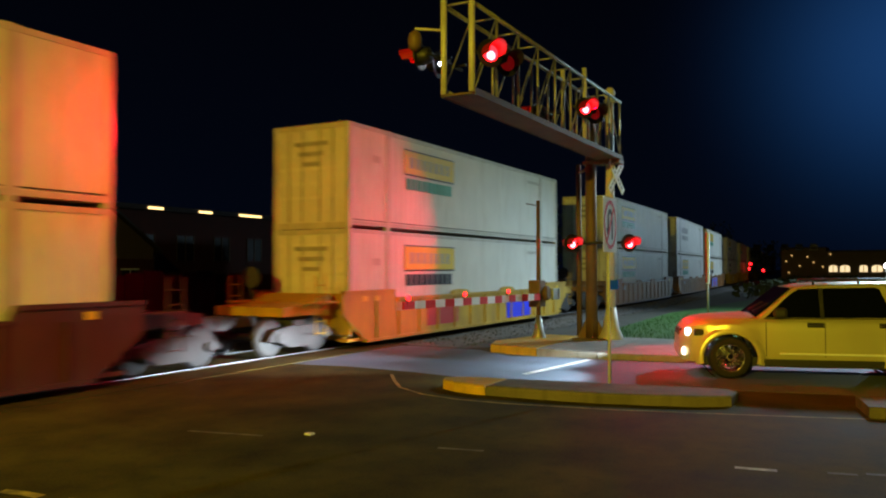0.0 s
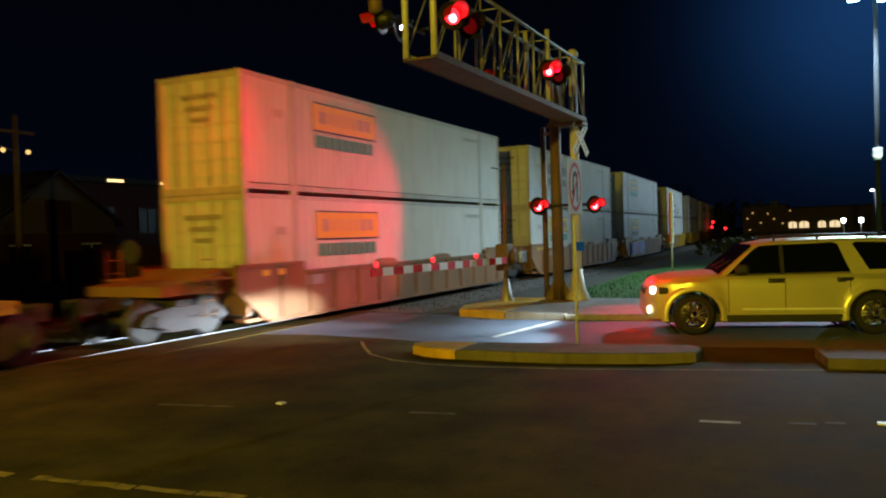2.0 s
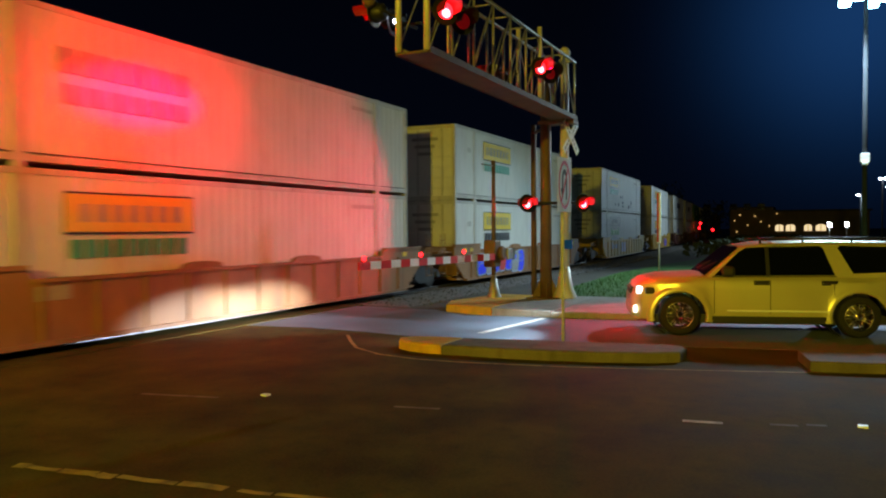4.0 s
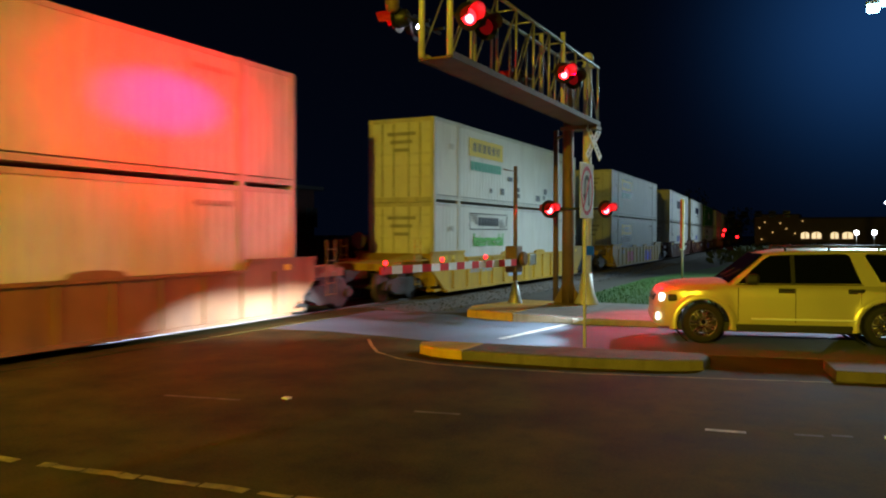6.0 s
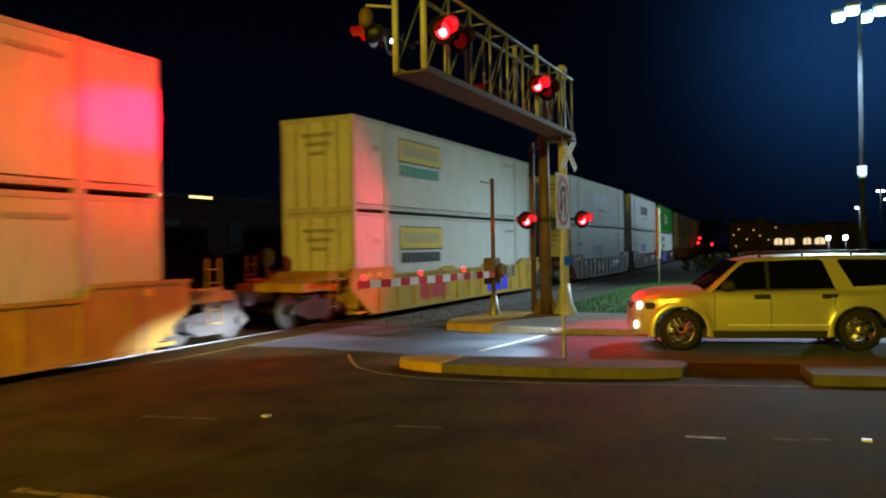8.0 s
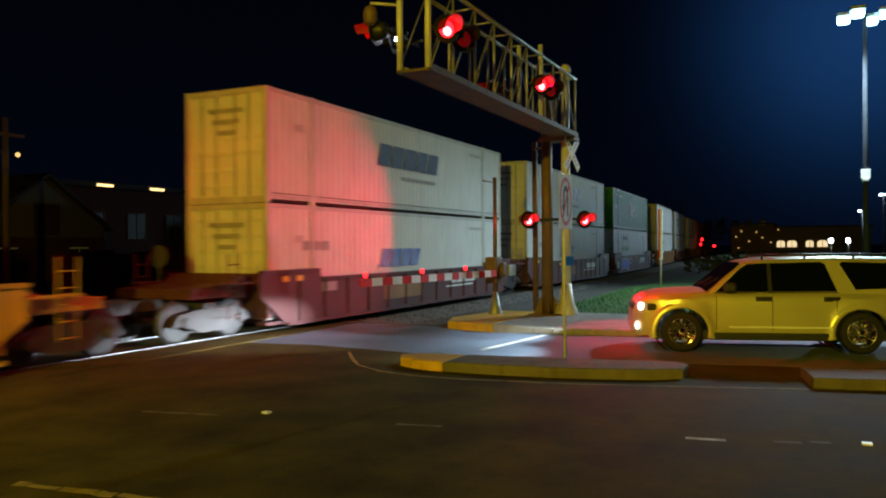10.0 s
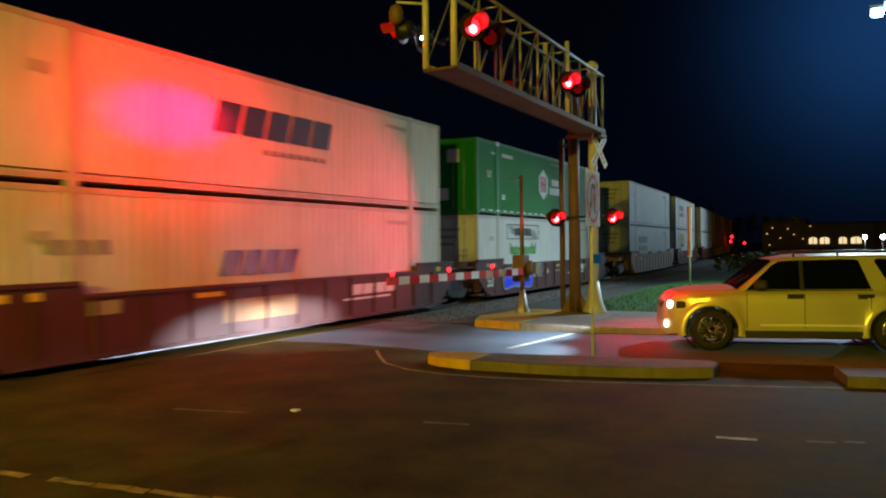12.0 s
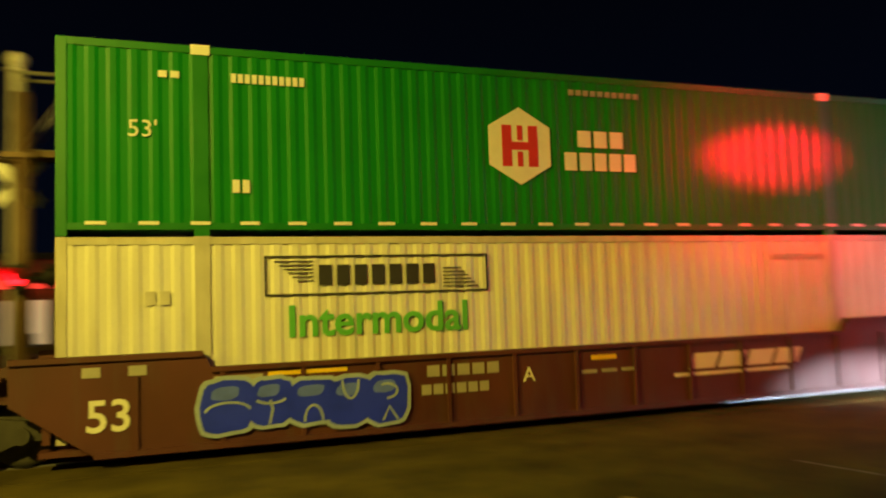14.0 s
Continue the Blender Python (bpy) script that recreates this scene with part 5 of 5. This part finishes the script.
b.faces.new(c[::-1])
for k in range(4):
    b.faces.new((a[k], a[(k + 1) % 4], c[(k + 1) % 4], c[k]))
part("windscreen", b, GLASS, suv, "dark windscreen")
for y in (-0.35, 0.3):
    part("wiper", rod(B(), (1.36, y, 1.30), (1.12, y + 0.35, 1.47), 0.012, seg=5), PLASTIC, suv)
# dark strips along the sills, standing in for shade on the lower body
for s in (1, -1):
    b = B()
    prism(b, [(-0.93, 0.33), (1.33, 0.33), (1.33, 0.41), (-0.93, 0.41)], *sorted((s * 0.985, s * 1.012)))
    part("rocker_panel", b, PLASTIC, suv, "dark strip for the shade along the lower sill")
part("underbody", box(B(), -2.5, 2.4, -0.75, 0.75, 0.24, 0.42), PLASTIC, suv)
b = B()
box(b, 2.62, 2.81, -0.78, 0.78, 0.38, 0.58, 0.05)
part("front_bumper", b, GOLD_PAINT, suv)
b = B()
box(b, 2.70, 2.79, -0.52, 0.52, 0.66, 0.94, 0.03)
grille = part("grille", b, CHROME, suv, "chrome grille")
for k in range(4):
    part("grille_slot", box(B(), 2.785, 2.80, -0.46, 0.46, 0.69 + 0.06 * k, 0.72 + 0.06 * k), PLASTIC, grille)
part("roof_bar", box(B(), -0.02, 0.04, -0.68, 0.68, 1.91, 1.94), CHROME, suv)
part("roof_bar", box(B(), -1.62, -1.56, -0.68, 0.68, 1.92, 1.95), CHROME, suv)
for y in (0.72, -0.72):
    p, q = SUV @ Vector((2.86, y, 0.9)), SUV @ Vector((12.0, y * 1.3, 0.20))
    lamp("headlamp_beam", "SPOT", p, q, 14000, (0.76, 0.89, 1.0), 0.06, 31, 1.0, 0.33)
    p, q = SUV @ Vector((2.95, y, 0.52)), SUV @ Vector((5.6, y * 1.6, 0.0))
    lamp("fog_lamp_beam", "SPOT", p, q, 2600, (0.72, 0.90, 1.0), 0.06, 80, 0.9, 0.16)


# ---- lamps, poles and far signals ----
def lot_lamp(x, y, tall, heads, label, glowing=LOT_GLOW, r=0.11, size=1.0):
    c = thing("street_lamp", label, "street lamp", pose(x, y, -0.06), "lot lamps")
    part("pole", rod(B(), (0, 0, 0), (0, 0, tall), r, r * 0.8, 12), POLE_PAINT, c)
    part("base", rod(B(), (0, 0, 0), (0, 0, 0.7), r * 2.2, r * 2.2, 14), CONCRETE, c)
    for dx, dy in heads:
        part("arm", rod(B(), (0, 0, tall - 0.08), (dx * size * 0.6, dy * size * 0.6, tall + 0.02), 0.05 * size, seg=6), GALV, c)
        hx, hy = dx * size, dy * size
        b = B()
        box(b, hx - 0.36 * size, hx + 0.36 * size, hy - 0.3 * size, hy + 0.3 * size, tall, tall + 0.16 * size, 0.04)
        head = part("head", b, GALV, c, "flat lamp head")
        b = B()
        box(b, hx - 0.3 * size, hx + 0.3 * size, hy - 0.25 * size, hy + 0.25 * size, tall - 0.26 * size, tall - 0.005, 0.1 * size)
        part("lens", b, glowing, head, "glowing lens")
    return c


main_lamp = lot_lamp(LOT[0], LOT[1], LOT[2] + 0.35, ((-0.75, 0.3), (0.75, -0.3), (0.1, 0.8), (-0.1, -0.8)), "tall steel lot lamp with blue-white heads")
part("control_box", box(B(), -0.22, 0.22, -0.18, 0.18, 4.95, 5.35, 0.02), SIGN_WHITE, main_lamp, "white box on the pole")
part("control_box", box(B(), -0.32, 0.32, -0.12, 0.12, 4.85, 4.98, 0.02), SIGN_WHITE, main_lamp)
for x, y, tall in ((92, -5.0, 5.6), (95, -7.2, 7.4), (104, -8.6, 6.9)):
    lot_lamp(x, y, tall, ((-0.5, 0.5), (-0.5, -0.5)), "distant slim lot lamp with white heads", WHITE_GLOW, 0.10, 0.5)
for x, y in ((105, -2.4), (104, -4.2)):
    c = thing("flood_lamp", "low white flood lamp on a short post", "flood lamp", pose(x, y, -0.06))
    part("post", rod(B(), (0, 0, 0), (0, 0, 2.3), 0.08, seg=8), GALV, c)
    part("lens", box(B(), -0.12, 0.05, -0.2, 0.2, 2.3, 2.75, 0.05), WHITE_GLOW, c, "glowing lens")
# street lamp whose sodium light falls on the crossing
c = thing("street_lamp", "sodium street lamp on a timber pole", "street lamp", pose(STREET[0] - 2.2, STREET[1] - 5.2, 0), "sodium street lamps")
part("pole", rod(B(), (0, 0, -0.1), (0, 0, 10.5), 0.15, 0.12, 12), WOOD_POLE, c)
part("arm", rod(B(), (0, 0, 9.8), (2.1, 5.1, 10.05), 0.045, seg=8), GALV, c)
part("head", lathe(B(), [(0, 0.08), (0.08, 0.2), (0.22, 0.22), (0.26, 0.1)], (0, 0, 1), (2.2, 5.2, 9.75), 16), GALV, c, "domed lamp head")

copy_thing(c, pose(STREET_FAR[0] - 2.2, STREET_FAR[1] - 5.2, -0.06))

# slim white marker post beyond the verge
c = thing("marker_post", "slim white post with a red reflective edge", "post", pose(34.8, 5.85, -0.05))
part("post", rod(B(), (0, 0, 0), (0, 0, 2.2), 0.045, seg=8), GALV, c)
part("panel", box(B(), -0.04, 0.04, -0.08, 0.08, 1.55, 3.75), SIGN_WHITE, c, "white panel")
part("red_edge", box(B(), -0.055, -0.04, 0.015, 0.085, 1.6, 3.72), GATE_RED, c)

# far crossing lights down the line
for x, y, z in ((140, 16.6, 3.0), (141, 16.9, 2.2), (138, 14.4, 1.9)):
    c = thing("signal_light", "distant red crossing light on a post", "signal light", pose(x, y, -0.06), "far crossing lights")
    part("post", rod(B(), (0, 0, 0), (0, 0, z), 0.07, seg=8), BLACK, c)
    part("lens", lathe(B(), [(0, 0.22), (0.06, 0.2), (0.12, 0)], (-1, 0, 0), (-0.1, 0, z), 14), RED_GLOW, c, "lit red lens")

# utility pole behind the track
c = thing("utility_pole", "timber utility pole with crossarm and lamp", "utility pole", pose(23.0, 32.0, -0.06))
part("pole", rod(B(), (0, 0, 0), (0, 0, 8.0), 0.17, 0.12, 12), WOOD_POLE, c)
part("crossarm", box(B(), -0.9, 0.9, -0.06, 0.06, 7.2, 7.34), WOOD_POLE, c)
part("lamp_arm", rod(B(), (0, 0, 6.4), (-1.3, -0.4, 6.6), 0.03, seg=6), GALV, c)
part("lamp_head", box(B(), -1.75, -1.2, -0.6, -0.25, 6.5, 6.65, 0.03), GALV, c)
for dx in (-0.75, 0.45):
    part("lamp", lathe(B(), [(0, 0.05), (0.08, 0.12), (0.18, 0.08), (0.22, 0)], (0, 0, -1), (dx, -0.2, 6.5), 12), DIM_AMBER, c, "amber lamp")


# ---- buildings ----
def gable_house(x, y, wide, deep, eave, peak, wall, name, label):
    c = thing("house", label, "building", pose(x, y, -0.06))
    b = B()
    prism(b, [(-wide / 2, 0), (wide / 2, 0), (wide / 2, eave), (0, peak), (-wide / 2, eave)], 0, deep)
    part("wall", b, wall, c)
    b = B()
    for s in (-1, 1):
        prism(b, [(0, peak + 0.02), (s * (wide / 2 + 0.4), eave - 0.28), (s * (wide / 2 + 0.4), eave - 0.1), (0, peak + 0.22)], -0.4, deep + 0.4)
    part("roof", b, ROOF, c)
    return c


house = gable_house(32.0, 41.0, 8.4, 12, 3.6, 6.5, STUCCO, "", "tan gabled building with a red loft door behind the track")
part("door", box(B(), -0.8, 0.9, -0.08, 0.05, 3.0, 4.9), BRICK_RED, house, "dark red loft door")
part("lower_wall", box(B(), -4.15, 4.15, -0.12, 0.02, 0, 2.9), BRICK_RED, house, "dark red lower wall")
for x in (-2.6, 2.2):
    w = part("window", box(B(), x - 0.6, x + 0.6, -0.16, -0.08, 1.0, 2.2), DULL_GLASS, house)
    part("frame", box(B(), x - 0.03, x + 0.03, -0.19, -0.16, 1.0, 2.2), SIGN_WHITE, w)
    part("frame", box(B(), x - 0.68, x + 0.68, -0.19, -0.1, 2.2, 2.3), SIGN_WHITE, w)
c = thing("warehouse", "long low warehouse with small lamps under its eaves", "building", pose(52, 50, -0.06))
b = B()
box(b, -15, 17, 0, 18, 0, 7.0)
part("wall", b, BRICK_RED, c)
b = B()
prism(b, [(-15.6, 6.9), (17.6, 6.9), (17.6, 7.3), (-15.6, 7.3)], -0.9, 18.6)
part("roof", b, ROOF, c)
for k in range(8):
    x = -13 + k * 4.2
    w = part("window", box(B(), x - 0.9, x + 0.9, -0.08, 0.05, 3.0, 5.0), DULL_GLASS, c)
    for dx in (-0.95, 0.0, 0.95):
        part("frame", box(B(), x + dx - 0.06, x + dx + 0.06, -0.12, -0.08, 2.9, 5.1), STUCCO, w)
for x in (-8.5, -3.2, 1.6, 3.0):
    part("eave_lamp", box(B(), x - 0.75, x + 0.75, -0.99, -0.92, 6.98, 7.16), AMBER_GLOW, c, "amber strip lamp")
c = thing("fence", "dark red timber fence behind the track", "fence", pose(0, 0, -0.06))
for k in range(46):
    x = 19 + k * 0.9
    part("board", box(B(), x, x + 0.86, 24.0, 24.06, 0.1, 2.0 + 0.08 * (k % 3)), BRICK_RED, c)
# shop front far across the street beyond the track
c = thing("shop_building", "plain shop building with a lit red fascia across the street", "building", pose(-10, 52, -0.06))
part("wall", box(B(), -12, 14, 0, 14, 0, 5.6), STUCCO, c)
part("roof", box(B(), -12.4, 14.4, -0.5, 14.4, 5.6, 6.0), ROOF, c)
part("fascia", box(B(), -11, 13, -0.6, -0.02, 3.9, 4.8), glow("red_fascia_glow", (1.0, 0.05, 0.03), 1.2), c, "glowing red fascia")
for k in range(8):
    x = -10.4 + k * 3.0
    w = part("window", box(B(), x, x + 2.3, -0.06, 0.02, 0.6, 3.2), DIM_WARM if k % 3 == 1 else GLASS, c)
    part("frame", box(B(), x - 0.08, x, -0.12, 0.02, 0.5, 3.3), SIGN_WHITE, w)
    part("frame", box(B(), x + 2.3, x + 2.38, -0.12, 0.02, 0.5, 3.3), SIGN_WHITE, w)

# lit buildings beyond the lot
c = thing("hotel_building", "distant pale building with arched lit windows", "building", pose(150, 2.5, -0.06, 0, 0, 90))
part("wall", box(B(), -12, 10.2, -12, 0, 0, 5.0), STUCCO, c)
part("wall", box(B(), 3, 10.2, -11.5, -0.2, 5.0, 5.7), STUCCO, c, "taller wing")
part("roof", box(B(), -12.4, 2.9, -12.4, 0.4, 5.0, 5.3), ROOF, c)
part("roof", box(B(), 2.9, 10.4, -12, 0.2, 5.7, 5.9), ROOF, c)
for x, wd in ((2.0, 1.3), (0.2, 1.5), (-2.6, 1.2), (-4.6, 1.6)):
    b = B()
    pts = [(x - wd / 2, 1.6), (x + wd / 2, 1.6), (x + wd / 2, 2.35)] + [(x + wd / 2 * math.cos(a), 2.35 + 0.4 * math.sin(a)) for a in [math.pi * k / 8 for k in range(1, 8)]] + [(x - wd / 2, 2.35)]
    prism(b, pts, 0.02, 0.1)
    w = part("window", b, WARM_GLOW, c, "warm lit arched window")
    part("mullion", box(B(), x - 0.06, x + 0.06, 0.1, 0.16, 1.6, 2.7), ROOF, w)
for x, z in ((2.4, 4.6), (6, 4.2), (8.5, 4.4), (9.4, 3.4), (7.2, 2.6), (9, 1.4), (5, 3.2), (3.6, 2.4)):
    part("wall_lamp", box(B(), x - 0.09, x + 0.09, 0.02, 0.2, z, z + 0.16), DIM_AMBER, c, "small warm wall lamp")
for k in range(5):
    x = 4.4 + k * 2.3
    part("window", box(B(), x, x + 1.2, 0.02, 0.07, 5.4, 6.5), GLASS, c)


# ---- trees along the far edge ----
def tree(x, y, tall, spread, seed):
    rng = random.Random(seed)
    c = thing("tree", "dark leafy tree against the night sky", "tree", pose(x, y, -0.06), "far trees")
    b = B()
    rod(b, (0, 0, 0), (0.1, 0.1, tall * 0.45), tall * 0.03, tall * 0.018, 8)
    for k in range(6):
        a = rng.uniform(0, 6.28)
        rod(b, (0.1, 0.1, tall * rng.uniform(0.3, 0.45)), (math.cos(a) * spread * 0.6, math.sin(a) * spread * 0.6, tall * rng.uniform(0.6, 0.85)), tall * 0.012, tall * 0.004, 6)
    part("trunk", b, BARK, c)
    b = B()
    blobs = [(rng.uniform(-1, 1) * spread * 0.7, rng.uniform(-1, 1) * spread * 0.7, tall * rng.uniform(0.4, 0.92), spread * rng.uniform(0.25, 0.5)) for _ in range(12)]
    for k in range(900):
        ox, oy, oz, r = rng.choice(blobs)
        d = Vector((rng.gauss(0, 1), rng.gauss(0, 1), rng.gauss(0, 1))).normalized() * r * rng.uniform(0.5, 1.1)
        p = Vector((ox, oy, oz)) + d
        s = rng.uniform(0.14, 0.32)
        u = Vector((rng.gauss(0, 1), rng.gauss(0, 1), rng.gauss(0, 1))).normalized() * s
        v = u.orthogonal().normalized() * s * 0.7
        b.faces.new([b.verts.new(p + q) for q in (u, v, -u, -v)])
    part("crown", b, LEAF, c)


for k, (x, y, tall, spread) in enumerate(((118, 26, 9, 5), (126, 22, 8, 5), (110, 33, 10, 6), (134, 30, 9, 6), (150, 25, 8, 5), (160, 18, 7, 4.5), (165, 27, 8, 5), (172, 12, 6, 4), (96, 36, 9, 5), (84, 42, 9, 5))):
    tree(x, y, tall, spread, k)
b = B()
rng = random.Random(3)
for k in range(1400):
    x, y = rng.uniform(60, 170), rng.uniform(-1, 9)
    r = rng.uniform(0.3, 0.8)
    p = Vector((x, y + (x - 60) * 0.02, rng.uniform(0.0, 0.9)))
    u = Vector((rng.gauss(0, 1), rng.gauss(0, 1), rng.gauss(0, 1))).normalized() * r * 0.5
    v = u.orthogonal().normalized() * r * 0.4
    b.faces.new([b.verts.new(p + q) for q in (u, v, -u, -v)])
tagged(part("scrub", b, LEAF), "dark low scrub beside the railway", "bushes", kind="stuff")

# the matching gantry and mast on the far side of the track
far_side = Matrix.Translation((19.4, 23.3, 0)) @ Matrix.Rotation(math.pi, 4, "Z")
copy_thing(g, far_side)
copy_thing(mast, far_side @ mast.matrix_basis)
bm = B()
slab(bm, [(-5.5, 16.2), (-0.6, 16.2), (0.2, 20.5), (-5.5, 21.0)], -0.1, 0.15)
tagged(part("pavement", bm, CONCRETE), "raised concrete corner across the track", "pavement", kind="structure")


# ---- motion ----
def rolled(t):
    """How far the train has come since the start."""
    return 13.5 * t + 0.0175 * t * t


def motions():
    for ob, u, z in TRAIN:
        rows = []
        for k in range(29):
            t = k * 0.5
            x, y, a = along(u - rolled(t))
            rows.append((t, pose(x, y, z, 0, 0, math.degrees(a))))
        walk(ob, rows)


motions()
